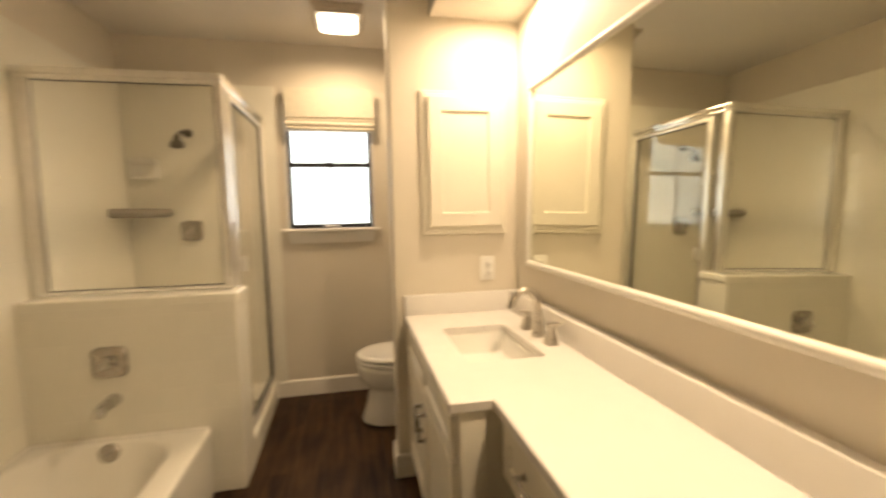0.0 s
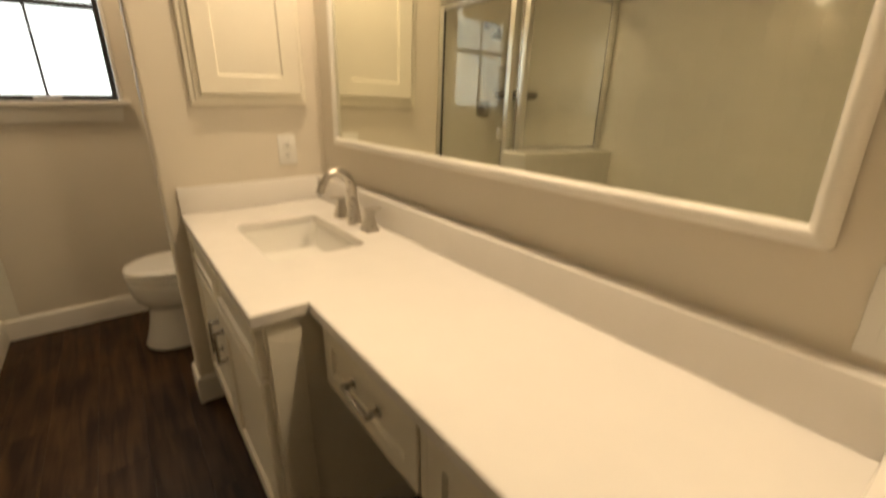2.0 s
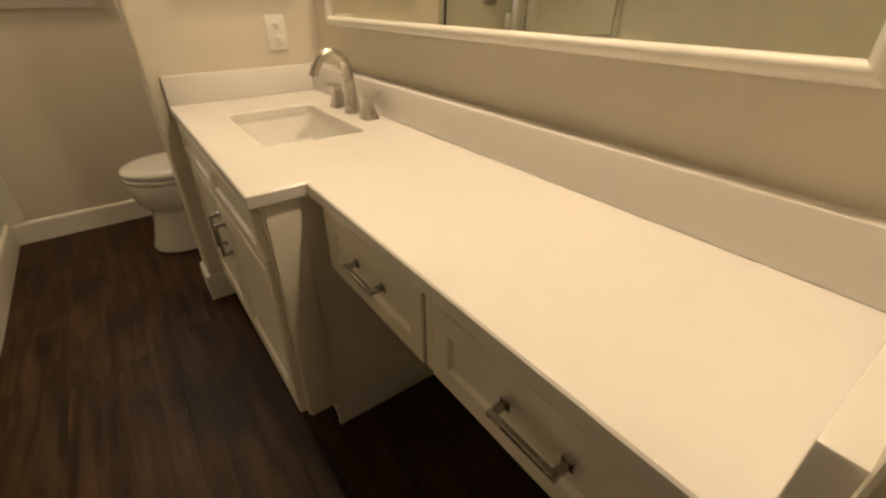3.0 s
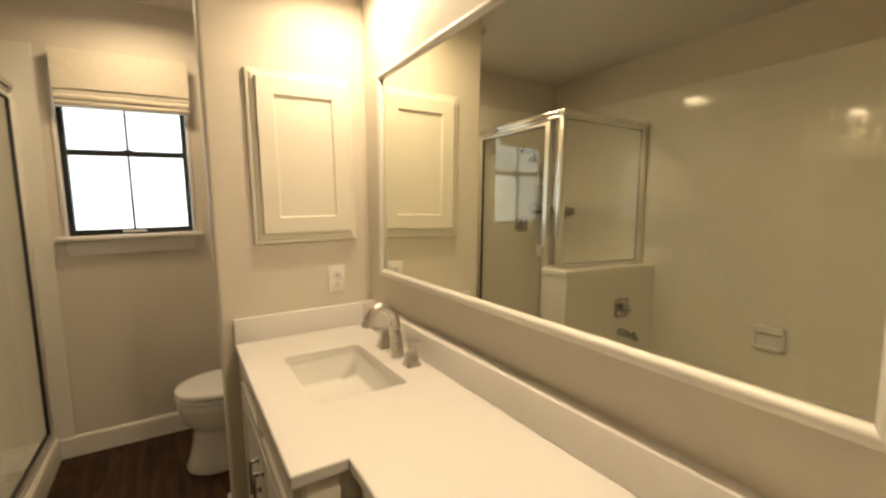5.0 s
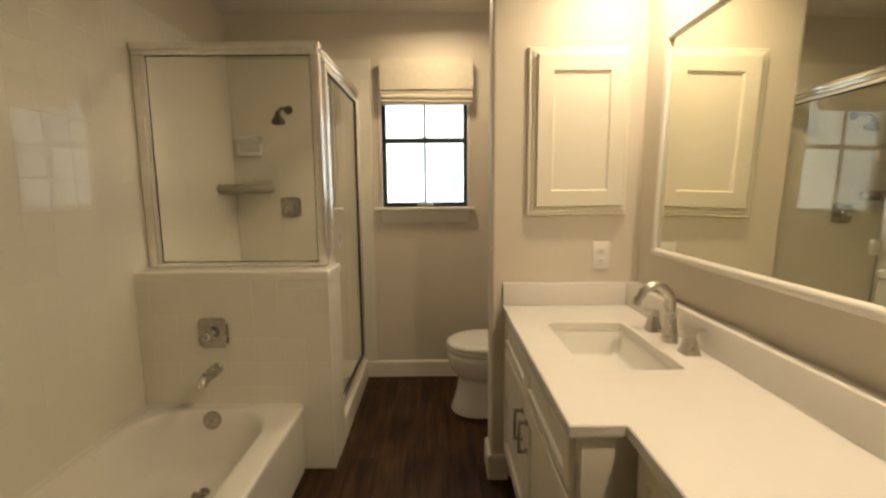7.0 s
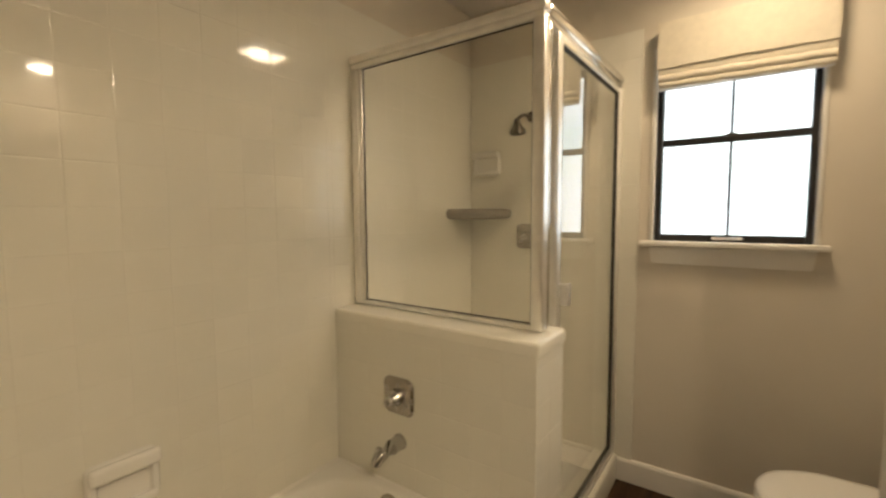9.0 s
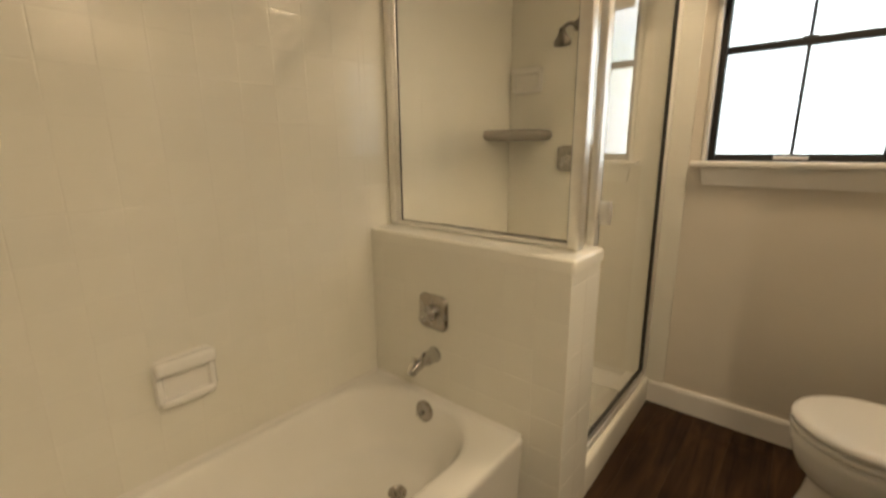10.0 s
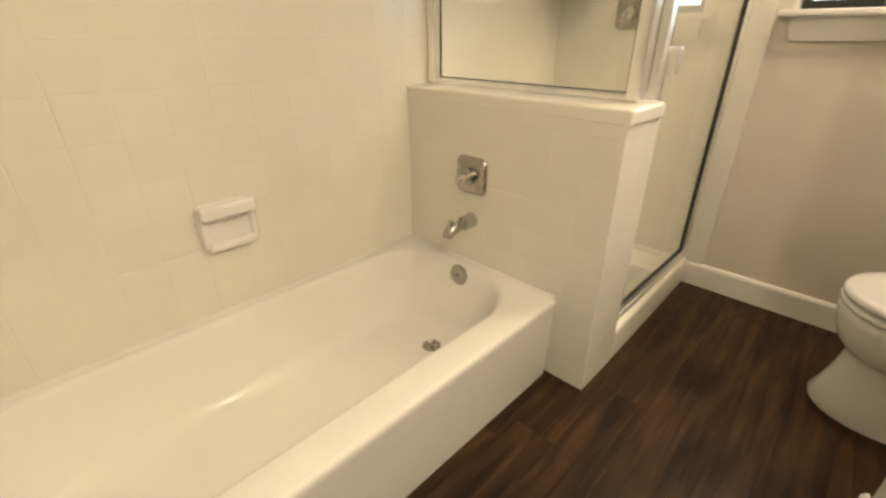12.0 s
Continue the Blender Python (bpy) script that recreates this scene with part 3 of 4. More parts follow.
def plate(name, m, label, category, group=""):
    """A duplex outlet on a wall, its face along local -y."""
    t = thing(name, m.translation, label, category, group)
    bm = box(-0.036, -0.006, -0.058, 0.036, 0, 0.058, 0.003)
    bmesh.ops.transform(bm, matrix=m, verts=bm.verts[:])
    part("cover_plate", bm, PLASTIC, t)
    for z in (-0.022, 0.022):
        bm = box(-0.017, -0.0085, z - 0.014, 0.017, -0.0062, z + 0.014, 0.001)
        bmesh.ops.transform(bm, matrix=m, verts=bm.verts[:])
        s = part("socket", bm, PLASTIC, t)
        # slots and ground hole are dark blocks, the shade inside them given as colour
        for x in (-0.006, 0.006):
            bm = box(x - 0.001, -0.0092, z - 0.002, x + 0.001, -0.0086, z + 0.007)
            bmesh.ops.transform(bm, matrix=m, verts=bm.verts[:])
            part("slot", bm, DARK, s, smooth=0)
        bm = box(-0.002, -0.0092, z - 0.009, 0.002, -0.0086, z - 0.005)
        bmesh.ops.transform(bm, matrix=m, verts=bm.verts[:])
        part("ground_hole", bm, DARK, s, smooth=0)
    return t


plate("wall_outlet", pose(2.022, SY, 1.005), "white duplex outlet on the partition beside the sink", "outlet")
plate("wall_outlet", pose(east(-1.851), -1.851, 0.967, 0, 0, -90 + SKEW), "white duplex outlet on the wall beyond the mirror", "outlet")


def build_wall_fixture():
    """A small tapered metal holder with a lipped foot."""
    f = thing("wall_holder", (east(-1.83), -1.83, 1.35), "grey metal holder with a lipped foot on the wall", "holder")
    def slab(z, y0, y1, d):
        return [(east(y) - dd, y, z) for y, dd in ((y0, 0.0), (y1, 0.0), (y1, d), (y0, d))]
    part("body", loft([slab(1.262, -1.885, -1.824, 0.030), slab(1.40, -1.888, -1.831, 0.027), slab(1.450, -1.890, -1.836, 0.024)]), NICKEL, f, smooth=0)
    part("foot", loft([slab(1.236, -1.875, -1.836, 0.020), slab(1.253, -1.886, -1.822, 0.032), slab(1.2615, -1.886, -1.822, 0.032)]), NICKEL, f, smooth=0)


build_wall_fixture()


# ---- bathtub ----
def build_tub():
    t = thing("bathtub", (0.37, -0.77, 0), "glossy cream enamel alcove bathtub with a plain apron", "bathtub")
    y0, y1, x1, zt = -1.552, -0.001, 0.722, 0.318
    cx, cy, hx, hy = x1 / 2 + 0.001, (y0 + y1) / 2, x1 / 2 - 0.001, (y1 - y0) / 2

    def out(z, g=0.0, r=0.012):
        return rrect(cx, cy, hx - g, hy - g, r, z, 10)
    ix0, ix1, iy0, iy1 = 0.045, 0.607, -1.45, -0.052
    icx, icy, ihx, ihy = (ix0 + ix1) / 2, (iy0 + iy1) / 2, (ix1 - ix0) / 2, (iy1 - iy0) / 2

    def inn(z, g, r):
        return rrect(icx - 0.12 * g, icy, ihx - g, ihy - g * 0.9, r, z, 10)
    rings = [out(0.0, 0.010), out(0.05, 0.008), out(zt - 0.03, 0.002), out(zt - 0.012, 0.0), out(zt - 0.003, 0.004, 0.016), out(zt, 0.014, 0.022),
             inn(zt - 0.001, -0.018, 0.20), inn(zt - 0.004, -0.008, 0.20), inn(zt - 0.014, 0.0, 0.20), inn(zt - 0.06, 0.012, 0.195), inn(0.20, 0.035, 0.18), inn(0.11, 0.058, 0.16), inn(0.075, 0.078, 0.14), inn(0.058, 0.115, 0.12), inn(0.052, 0.165, 0.09)]
    part("tub_shell", loft(rings, True, True), ENAMEL, t, smooth=60)
    bead = ((0.0008, zt - 0.012), (0.008, zt - 0.006), (0.017, zt + 0.0008), (0.0008, zt + 0.006))
    part("caulk_bead", loft([[(d, y, z) for d, z in bead] for y in (y0 + 0.01, -0.004)]), TRIM, t, "white caulk bead along the tiles", smooth=0)
    part("caulk_bead", loft([[(x, -d, z) for d, z in bead] for x in (0.016, x1 - 0.012)]), TRIM, t, "white caulk bead along the tiles", smooth=0)
    part("drain", turned([(0.034, -0.002), (0.034, 0.003), (0.026, 0.005), (0.022, 0.001), (0.012, 0.002), (0.009, 0.008), (0.003, 0.009)], pose(0.356, -0.238, 0.0535)), NICKEL, t, "round metal drain")
    o = part("overflow_plate", turned([(0.040, 0.0), (0.040, 0.006), (0.034, 0.011), (0.010, 0.013)], pose(0.329, -0.058, 0.278, 82, 0, 0)), NICKEL, t, "round chrome overflow plate")
    part("trip_lever", tube([(0.329, -0.072, 0.278), (0.326, -0.082, 0.274), (0.312, -0.088, 0.268)], [0.006, 0.006, 0.004], 8), CHROME, o)


build_tub()


def escutcheon(h, x, y, z, m, n=6):
    """Rings of a rounded square plate on a wall, placed by m."""
    return [m @ Vector((px, py, z)) for px, py, _ in rrect(x, y, h, h, h * 0.40, 0, n)]


def build_valve(name, m, h, label):
    v = thing(name, m.translation, label, "valve trim")
    part("escutcheon", loft([escutcheon(h, 0, 0, 0, m), escutcheon(h, 0, 0, 0.006, m), escutcheon(h * 0.93, 0, 0, 0.012, m), escutcheon(h * 0.55, 0, 0, 0.014, m)]), NICKEL, v)
    k = part("knob", turned([(0.030, 0.013), (0.029, 0.030), (0.022, 0.038), (0.020, 0.052), (0.016, 0.060), (0.004, 0.062)], m), CHROME, v, "round chrome knob")
    bm = tube([(0, 0, 0.044), (-0.003, -0.004, 0.058), (-0.007, -0.009, 0.068), (-0.008, -0.010, 0.071)], [0.013, 0.0115, 0.0105, 0.006], 12)
    bmesh.ops.transform(bm, matrix=m, verts=bm.verts[:])
    part("lever", bm, CHROME, k)


build_valve("tub_valve", pose(0.332, 0.0, 0.660, 90, 0, 0), 0.067, "square nickel tub valve on the tiled half wall")
build_valve("shower_valve", pose(0.357, WY, 1.186, 90, 0, 0), 0.066, "square nickel shower valve on the tile")


def build_spout():
    s = thing("tub_spout", (0.334, 0.0, 0.490), "chrome tub spout on the tiled half wall", "spout")
    part("flange", turned([(0.030, 0.0), (0.030, 0.006), (0.026, 0.010)], pose(0.334, 0, 0.490, 90, 0, 0)), CHROME, s)
    pts = [(0.334, -0.004, 0.490), (0.334, -0.05, 0.489), (0.334, -0.092, 0.486), (0.334, -0.112, 0.481), (0.334, -0.124, 0.471), (0.334, -0.127, 0.461)]
    part("spout_body", tube(pts, [0.0275, 0.0265, 0.0240, 0.0220, 0.0195, 0.0185], 18), CHROME, s)
    part("diverter_knob", turned([(0.005, 0), (0.005, 0.012), (0.009, 0.015), (0.009, 0.022), (0.003, 0.024)], pose(0.334, -0.112, 0.495)), CHROME, s)


build_spout()


def build_soap_dish(name, m, w, h, label):
    """A ceramic dish with an open pocket and a hooded top, its face along local z."""
    d = thing(name, m.translation, label, "soap dish")

    def r(hw, hh, z, rad=0.012, cy=0.0):
        return [m @ Vector((px, py + cy, z)) for px, py, _ in rrect(0, 0, hw, hh, rad, 0, 4)]
    part("dish_body", loft([r(w, h, 0, 0.02), r(w, h, 0.010, 0.02), r(w * 0.93, h * 0.93, 0.022, 0.02), r(w * 0.78, h * 0.72, 0.022, 0.012, -0.006), r(w * 0.70, h * 0.60, 0.011, 0.012, -0.006)]), PORCELAIN, d)
    bm = box(-w * 0.98, h * 0.42, 0.018, w * 0.98, h * 1.02, 0.044, 0.011, 3)
    bmesh.ops.transform(bm, matrix=m, verts=bm.verts[:])
    part("hood", bm, PORCELAIN, d)
    bm = box(-w * 0.86, -h * 0.98, 0.018, w * 0.86, -h * 0.62, 0.034, 0.008, 3)
    bmesh.ops.transform(bm, matrix=m, verts=bm.verts[:])
    part("lip", bm, PORCELAIN, d)


build_soap_dish("soap_dish", Matrix.Translation((0.0, -0.734, 0.603)) @ Matrix(((0, 0, 1, 0), (1, 0, 0, 0), (0, 1, 0, 0), (0, 0, 0, 1))), 0.083, 0.071, "white ceramic soap dish set in the tub wall tile")
build_soap_dish("soap_dish", pose(0.104, WY, 1.584, 90, 0, 0), 0.085, 0.066, "white ceramic soap dish in the shower wall")
sh = thing("corner_shelf", (0.12, WY - 0.05, 1.315), "grey ceramic shelf in the corner of the shower", "shelf")
rings = [[(0.0, WY, z)] + [(max(0.0, d * math.sin(radians(9 * i)) ** 0.55), WY - d * math.cos(radians(9 * i)) ** 0.55, z) for i in range(11)] for z, d in ((1.277, 0.205), (1.282, 0.236), (1.292, 0.252), (1.307, 0.258), (1.321, 0.254), (1.330, 0.243), (1.334, 0.226))]
part("shelf", loft(rings), material("grey_ceramic", (0.31, 0.28, 0.24), 0.2), sh, smooth=60)


def build_shower_head():
    s = thing("shower_fixture", (0.370, WY, 1.815), "dark nickel shower head on a short bent arm", "shower head")
    part("flange", turned([(0.028, 0), (0.026, 0.006), (0.012, 0.012)], pose(0.370, WY, 1.813, 90, 0, 0)), DARKNICKEL, s)
    part("arm", tube([(0.370, WY - 0.005, 1.813), (0.343, WY - 0.05, 1.816), (0.350, WY - 0.09, 1.800), (0.345, WY - 0.115, 1.778)], 0.0095, 12), DARKNICKEL, s)
    m = Matrix.Translation((0.343, WY - 0.118, 1.775)) @ pose(0, 0, 0, 205, 8, 0).to_3x3().to_4x4()
    part("head", turned([(0.010, -0.012), (0.015, 0.0), (0.018, 0.018), (0.038, 0.045), (0.042, 0.058), (0.040, 0.066), (0.004, 0.066)], m), DARKNICKEL, s)


build_shower_head()


# ---- shower enclosure ----
def build_enclosure():
    e = thing("shower_enclosure", (0.785, 0.6, CURB), "framed clear glass shower enclosure with a swinging door", "shower enclosure")
    yp, xd, zt = 0.118, 0.806, 1.930
    zc = 0.944
    A = ALUMINIUM

    def bar(name, *c, r=0.004, parent=e, mat=A, label=""):
        return part(name, box(*c, r, 2), mat, parent, label)
    # header: two stepped bars along each side
    for k, (z0, z1, g) in enumerate(((zt - 0.030, zt, 0.022), (zt - 0.052, zt - 0.030, 0.014))):
        bar("header_rail", 0.004, yp - g, z0, xd + g, yp + g, z1, r=0.005)
        bar("header_rail", xd - g, yp + g, z0, xd + g, WY - 0.002, z1, r=0.008, mat=POLISHED, label="polished metal header over the door")
    # fixed panel on the half wall
    bar("wall_jamb", 0.006, yp - 0.016, zc, 0.044, yp + 0.016, zt - 0.052)
    bar("wall_jamb", 0.044, yp - 0.010, zc + 0.016, 0.061, yp + 0.010, zt - 0.052, r=0.003)
    bar("sill_track", 0.044, yp - 0.016, zc, xd - 0.0165, yp + 0.016, zc + 0.016)
    for dx, g in ((0.0, 0.020), (0.014, 0.014)):
        bar("corner_post", xd - 0.016 - 0.4 * dx, yp - g, zc, xd + 0.020 - 2 * dx, yp + g, zt - 0.052, r=0.004)
    bar("corner_post", xd - 0.012, yp + 0.021, zc, xd + 0.014, yp + 0.045, zt - 0.052, mat=POLISHED)
    for k in range(3):
        bar("flute", xd + 0.0145, yp + 0.0225 + 0.0075 * k, zc, xd + 0.0175, yp + 0.0275 + 0.0075 * k, zt - 0.053, r=0.0012, mat=POLISHED)
    px0, px1, pz0, pz1 = 0.062, xd - 0.023, zc + 0.017, zt - 0.053
    for c in ((px0, px1, pz0, pz0 + 0.003), (px0, px1, pz1 - 0.003, pz1), (px0, px0 + 0.003, pz0 + 0.003, pz1 - 0.003), (px1 - 0.003, px1, pz0 + 0.003, pz1 - 0.003)):
        part("seal", box(c[0], yp - 0.0040, c[2], c[1], yp + 0.0040, c[3]), RUBBER, e, smooth=0)
    g = part("fixed_panel", box(px0 + 0.002, yp - 0.003, pz0 + 0.002, px1 - 0.002, yp + 0.003, pz1 - 0.003), SHOWER_GLASS, e, "clear glass panel", smooth=0)
    g.visible_shadow = False
    # door side: posts, curb track and the framed door
    bar("strike_post", xd - 0.014, 0.224, CURB + 0.001, xd + 0.016, 0.252, zt - 0.052)
    bar("wall_jamb", xd - 0.016, WY - 0.034, CURB + 0.001, xd + 0.018, WY - 0.002, zt - 0.052)
    bar("curb_track", xd - 0.018, 0.252, CURB + 0.001, xd + 0.018, WY - 0.034, CURB + 0.026)
    d = thing("door", (xd, 0.6, 0.17), "", "")
    d.parent = e
    d.matrix_parent_inverse = Matrix.Translation(-e.location)
    dy0, dy1, dz0, dz1 = 0.255, WY - 0.038, CURB + 0.032, zt - 0.058

    def leaf(name, *c, r=0.003, mat=A, label=""):
        ob = part(name, box(*c, r, 2) if r else box(*c), mat, None, label, smooth=35 if r else 0)
        ob.parent = d
        ob.matrix_parent_inverse = Matrix.Translation(-Vector((xd, 0.6, 0.17)))
        return ob
    leaf("door_stile", xd - 0.011, dy0, dz0, xd + 0.013, dy0 + 0.015, dz1)
    leaf("door_stile", xd - 0.011, dy1 - 0.016, dz0, xd + 0.013, dy1, dz1)
    leaf("door_rail", xd - 0.011, dy0 + 0.015, dz0, xd + 0.013, dy1 - 0.016, dz0 + 0.020)
    leaf("door_rail", xd - 0.011, dy0 + 0.015, dz1 - 0.020, xd + 0.013, dy1 - 0.016, dz1)
    a, b, c, f = dy0 + 0.016, dy1 - 0.017, dz0 + 0.021, dz1 - 0.021
    for q in ((a, b, c + 0.001, c + 0.005), (a, b, f - 0.005, f - 0.001), (a, a + 0.004, c + 0.005, f - 0.005), (b - 0.004, b, c + 0.005, f - 0.005)):
        leaf("seal", xd - 0.008, q[0], q[2], xd + 0.0115, q[1], q[3], r=0, mat=RUBBER)
    p = leaf("door_glass", xd - 0.003, a + 0.003, c + 0.003, xd + 0.003, b - 0.003, f - 0.003, r=0, mat=SHOWER_GLASS, label="clear glass")
    p.visible_shadow = False
    h = leaf("door_pull", xd + 0.013, dy0 + 0.002, 1.000, xd + 0.046, dy0 + 0.008, 1.075, r=0.002, label="chrome tab pull")
    leaf("door_pull", xd + 0.040, dy0 + 0.008, 1.000, xd + 0.046, dy0 + 0.028, 1.075, r=0.002, label="chrome tab pull")
    return e


build_enclosure()


# ---- toilet ----
def build_toilet():
    t = thing("toilet", (1.75, 0.57, 0), "white porcelain toilet with a closed lid", "toilet")
    cy = 0.57

    def egg(xf, xb, hw, z, n=32, back=0.6):
        """A ring that is round at the front (xf) and squarer at the back (xb)."""
        xm = xf + hw * 1.15
        out = []
        for i in range(n):
            a = 2 * math.pi * i / n
            c, s = math.cos(a), math.sin(a)
            if c < 0:
                out.append((xm + c * (xm - xf), cy + s * hw, z))
            else:
                out.append((xm + (abs(c) ** back) * (xb - xm), cy + math.copysign(abs(s) ** 0.75, s) * hw, z))
        return out
    rings = [egg(1.406, 1.96, 0.134, 0.0), egg(1.403, 1.96, 0.135, 0.012), egg(1.420, 1.96, 0.125, 0.055), egg(1.438, 1.96, 0.117, 0.125), egg(1.448, 1.95, 0.114, 0.190), egg(1.448, 1.95, 0.114, 0.208), egg(1.432, 1.94, 0.138, 0.224),
             egg(1.408, 1.93, 0.162, 0.252), egg(1.392, 1.92, 0.176, 0.292), egg(1.385, 1.92, 0.181, 0.332), egg(1.384, 1.92, 0.181, 0.356), egg(1.398, 1.92, 0.168, 0.3655)]
    part("bowl", loft(rings), PORCELAIN, t, smooth=60)
    part("seat", loft([egg(1.400, 1.84, 0.166, 0.3690), egg(1.381, 1.84, 0.184, 0.3705), egg(1.377, 1.84, 0.188, 0.376), egg(1.377, 1.84, 0.188, 0.385), egg(1.381, 1.84, 0.184, 0.3895), egg(1.402, 1.84, 0.164, 0.391)]), PORCELAIN, t, smooth=60)
    part("lid", loft([egg(1.402, 1.85, 0.164, 0.3965), egg(1.381, 1.85, 0.184, 0.3975), egg(1.377, 1.85, 0.188, 0.403), egg(1.378, 1.85, 0.187, 0.412), egg(1.383, 1.85, 0.182, 0.420), egg(1.398, 1.85, 0.170, 0.427), egg(1.43, 1.84, 0.145, 0.430)]), PORCELAIN, t, smooth=60)
    for s in (-1, 1):
        part("bumper", box(1.56, cy + s * 0.13 - 0.012, 0.3908, 1.60, cy + s * 0.13 + 0.012, 0.3968), PLASTIC, t, smooth=0)
    for s in (-1, 1):
        part("hinge", box(1.845, cy + s * 0.07 - 0.02, 0.3690, 1.885, cy + s * 0.07 + 0.02, 0.419, 0.008), PORCELAIN, t)
    part("tank", loft([rrect(2.05, cy, 0.095, 0.205, 0.04, 0.377), rrect(2.05, cy, 0.105, 0.225, 0.04, 0.56), rrect(2.05, cy, 0.108, 0.232, 0.04, 0.74)]), PORCELAIN, t)
    part("tank_lid", loft([rrect(2.05, cy, 0.112, 0.242, 0.04, 0.7405), rrect(2.05, cy, 0.114, 0.245, 0.04, 0.765), rrect(2.05, cy, 0.108, 0.235, 0.04, 0.778)]), PORCELAIN, t)
    part("flush_lever", tube([(1.945, cy - 0.16, 0.69), (1.930, cy - 0.16, 0.69), (1.928, cy - 0.10, 0.682)], [0.008, 0.008, 0.006], 8), CHROME, t, "chrome lever")


build_toilet()


# ---- tiles and planks, last ----
P, G = 0.1125, 0.0014               # pitch and joint of the tiles
ZL, YL, HL = 0.879, -0.024, 0.183  # joints: rows and columns of the long wall, rows of the half wall


def tile_mesh(name, w, h, d=0.0079, r=0.0032):
    """A cushion-edged glazed tile that faces local z, its corner at the origin."""
    rings = [[(G / 2, G / 2, 0), (w - G / 2, G / 2, 0), (w - G / 2, h - G / 2, 0), (G / 2, h - G / 2, 0)]]
    for a in (0, 30, 60, 90):
        g, z = G / 2 + r * (1 - math.cos(radians(a))), d - r * 0.30 * (1 - math.sin(radians(a)))
        rings.append([(g, g, z), (w - g, g, z), (w - g, h - g, z), (g, h - g, z)])
    return mesh_of(name, loft(rings), TILE, 0)


SHARED = {}


def tile_data(w, h):
    key = (round(w, 4), round(h, 4))
    if key not in SHARED:
        SHARED[key] = tile_mesh("tile", w, h)
    return SHARED[key]


def cuts(a, b, joint):
    """Joint lines of the pitch P between a and b."""
    k = math.ceil((a + 0.012 - joint) / P)
    out = [a]
    while joint + k * P < b - 0.012:
        out.append(joint + k * P)
        k += 1
    return out + [b]


TILES = random.Random(5)


def lay(parent, frame_m, us, vs, single, stuff):
    """Tiles between the lines us and vs of a face whose local z looks into the room; single(u, v) picks those that are parts."""
    for u0, u1 in zip(us, us[1:]):
        for v0, v1 in zip(vs, vs[1:]):
            m = frame_m @ pose(u0, v0, 0, TILES.uniform(-0.16, 0.16), TILES.uniform(-0.16, 0.16), 0)
            me = tile_data(u1 - u0, v1 - v0)
            if single((u0 + u1) / 2, (v0 + v1) / 2):
                ob = new("tile", me)
                ob.parent = parent
                ob.matrix_world = m
            else:
                base = len(stuff[0])
                stuff[0].extend(m @ v.co for v in me.vertices)
                stuff[1].extend([base + i for i in p.vertices] for p in me.polygons)


def rest(name, stuff, parent):
    me = bpy.data.meshes.new(name)
    me.from_pydata([tuple(v) for v in stuff[0]], [], stuff[1])
    me.materials.append(TILE)
    ob = new(name, me)
    ob.parent = parent
    tagged(ob, kind="stuff")


TOP = 2.128
SIDE = Matrix(((0, 0, 1, -0.008), (1, 0, 0, 0), (0, 1, 0, 0), (0, 0, 0, 1)))                # u along y, v up, faces +x
FRONT = Matrix(((1, 0, 0, 0), (0, 0, -1, 0), (0, 1, 0, 0), (0, 0, 0, 1)))                   # u along x, v up, faces -y
END = Matrix(((0, 0, 1, 0), (1, 0, 0, 0), (0, 1, 0, 0), (0, 0, 0, 1)))                      # u along y, v up, faces +x

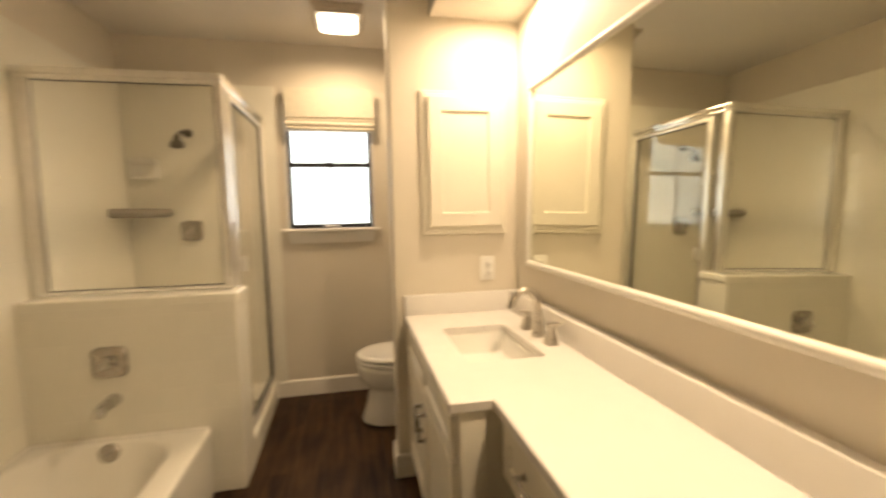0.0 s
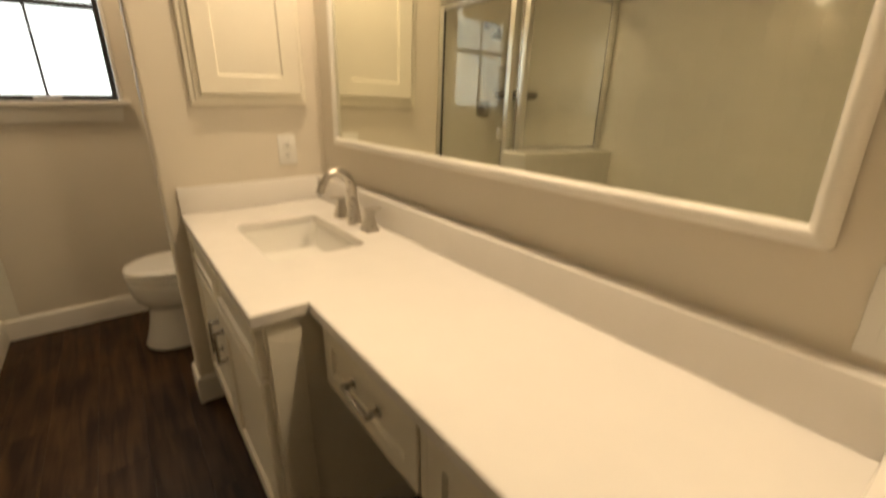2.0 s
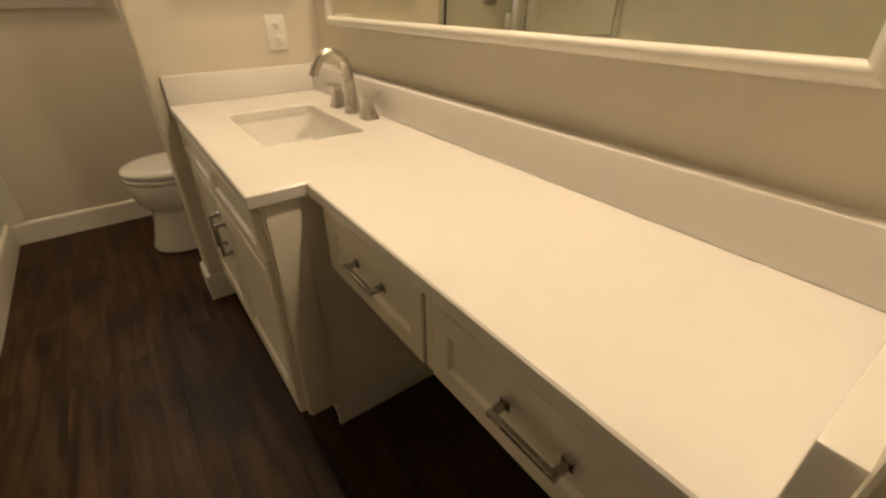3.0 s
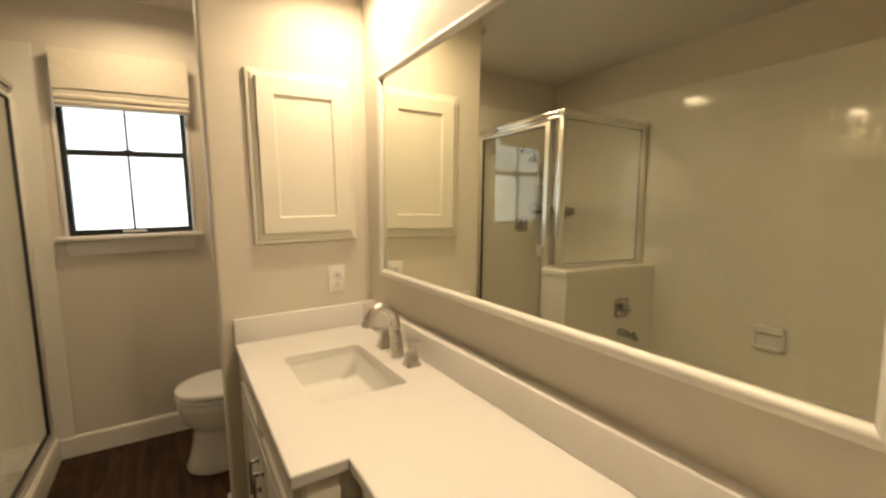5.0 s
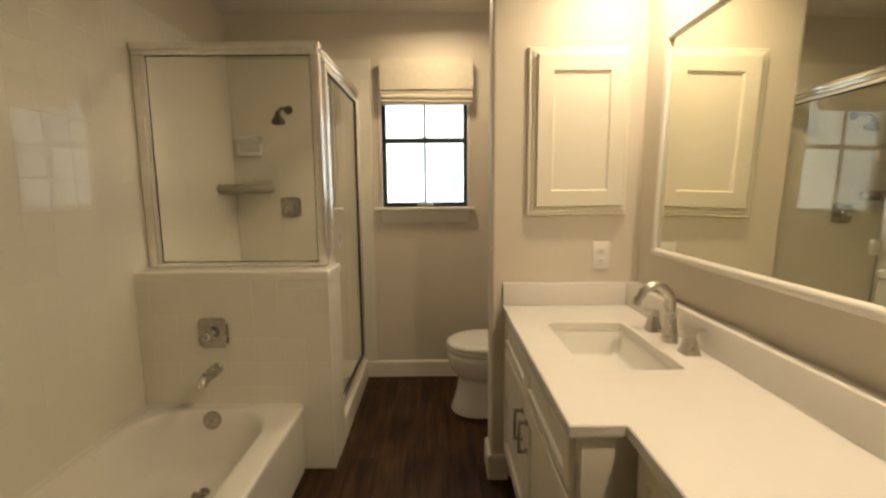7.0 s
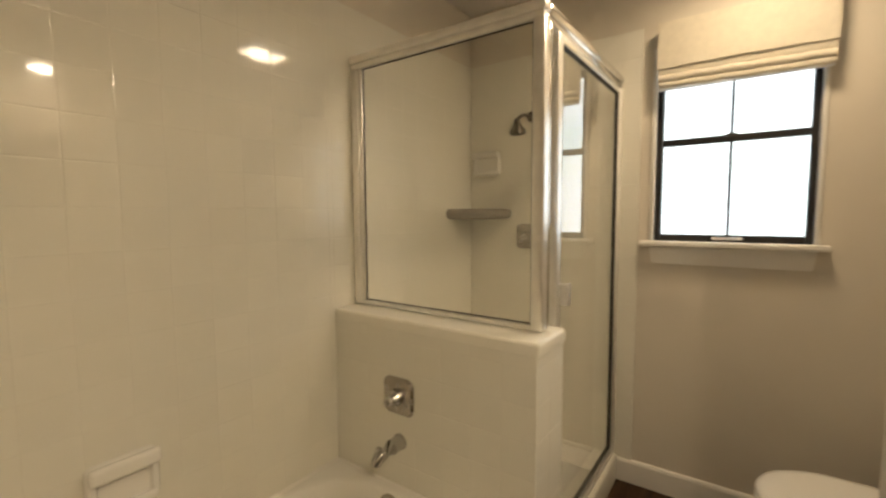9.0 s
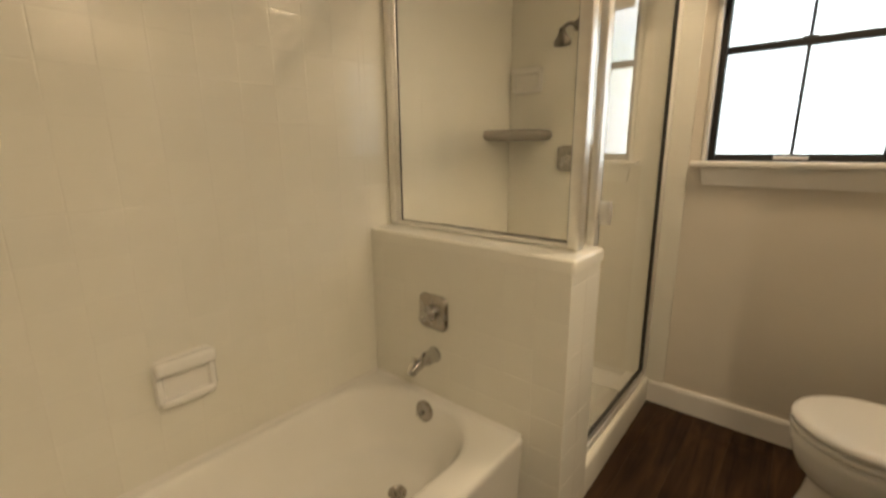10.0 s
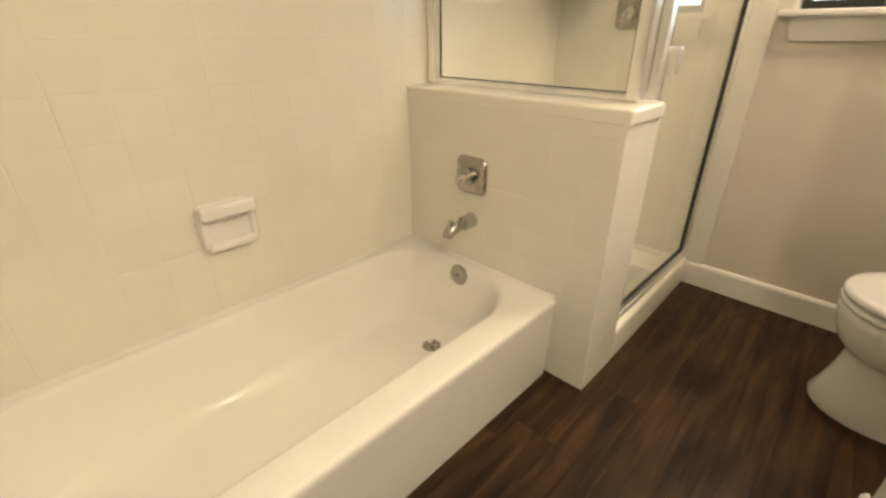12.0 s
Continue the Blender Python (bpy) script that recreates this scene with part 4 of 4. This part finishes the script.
more = ([], [])
lay(bed_west, SIDE, cuts(-1.56, 0.0, YL), cuts(0.30, TOP, ZL), lambda u, v: u > -1.25, more)
lay(bed_west, SIDE, cuts(0.0, WY, YL), cuts(0.03, TOP, ZL), lambda u, v: u < 0.02, more)
rest("tiles", more, bed_west)
more = ([], [])
lay(bed_north, Matrix.Translation((0, WY + 0.008, 0)) @ FRONT, cuts(0.0, 0.905, 0.0), cuts(0.03, TOP, ZL), lambda u, v: False, more)
rest("tiles", more, bed_north)
more = ([], [])
hw = Matrix.Translation((0, 0.008, 0))
lay(half_wall, hw @ FRONT, cuts(0.0, 0.853, 0.853), cuts(0.0, 0.898, HL), lambda u, v: True, more)
lay(half_wall, Matrix.Translation((0.845, 0, 0)) @ END, [0.0, 0.1085, 0.214], cuts(0.0, 0.898, HL), lambda u, v: True, more)


def cap_ring(px, g):
    """A cross-section of the cap, drawn in by g towards its rounded end."""
    y0, y1, z1 = -0.0008 + g, 0.222 - g, 0.937 - g
    pts = [(y0, 0.898)] + [(y0 + 0.011 - 0.011 * math.cos(radians(18 * i)), z1 - 0.011 + 0.011 * math.sin(radians(18 * i))) for i in range(6)]
    pts += [(y1 - 0.011 + 0.011 * math.sin(radians(18 * i)), z1 - 0.011 + 0.011 * math.cos(radians(18 * i))) for i in range(6)] + [(y1, 0.898)]
    return [(px, py, pz) for py, pz in pts]


cap = structure("half_wall_cap", loft([cap_ring(0.001, 0), cap_ring(0.849, 0), cap_ring(0.855, 0.002), cap_ring(0.859, 0.006), cap_ring(0.860, 0.010)]), TILE, "rounded cream tile cap on the half wall", "cap", smooth=35)


# floor planks
def plank_mesh(w, h, d=0.006, r=0.0006):
    bm = loft([[(g, g, z), (w - g, g, z), (w - g, h - g, z), (g, h - g, z)] for g, z in ((0.0001, 0), (0.0001, d - r), (0.0001 + r * 0.7, d))])
    return mesh_of("plank", bm, FLOORWOOD, 30)


PLANKS = {}
rng = random.Random(11)
x = 0.60
while x < MX + 0.075:
    w = min(0.152, MX + 0.08 - x)
    y = -3.3 + rng.uniform(0.1, 1.0)
    ends = [-3.3]
    while y < WY + 0.005:
        ends.append(y)
        y += 1.22
    ends.append(WY + 0.008)
    for a, b in zip(ends, ends[1:]):
        key = (round(w, 3), round(b - a, 2))
        if key not in PLANKS:
            PLANKS[key] = plank_mesh(w, b - a)
        ob = new("plank", PLANKS[key])
        ob.parent = floor
        ob.location = (x, a, -0.006)
    x += w
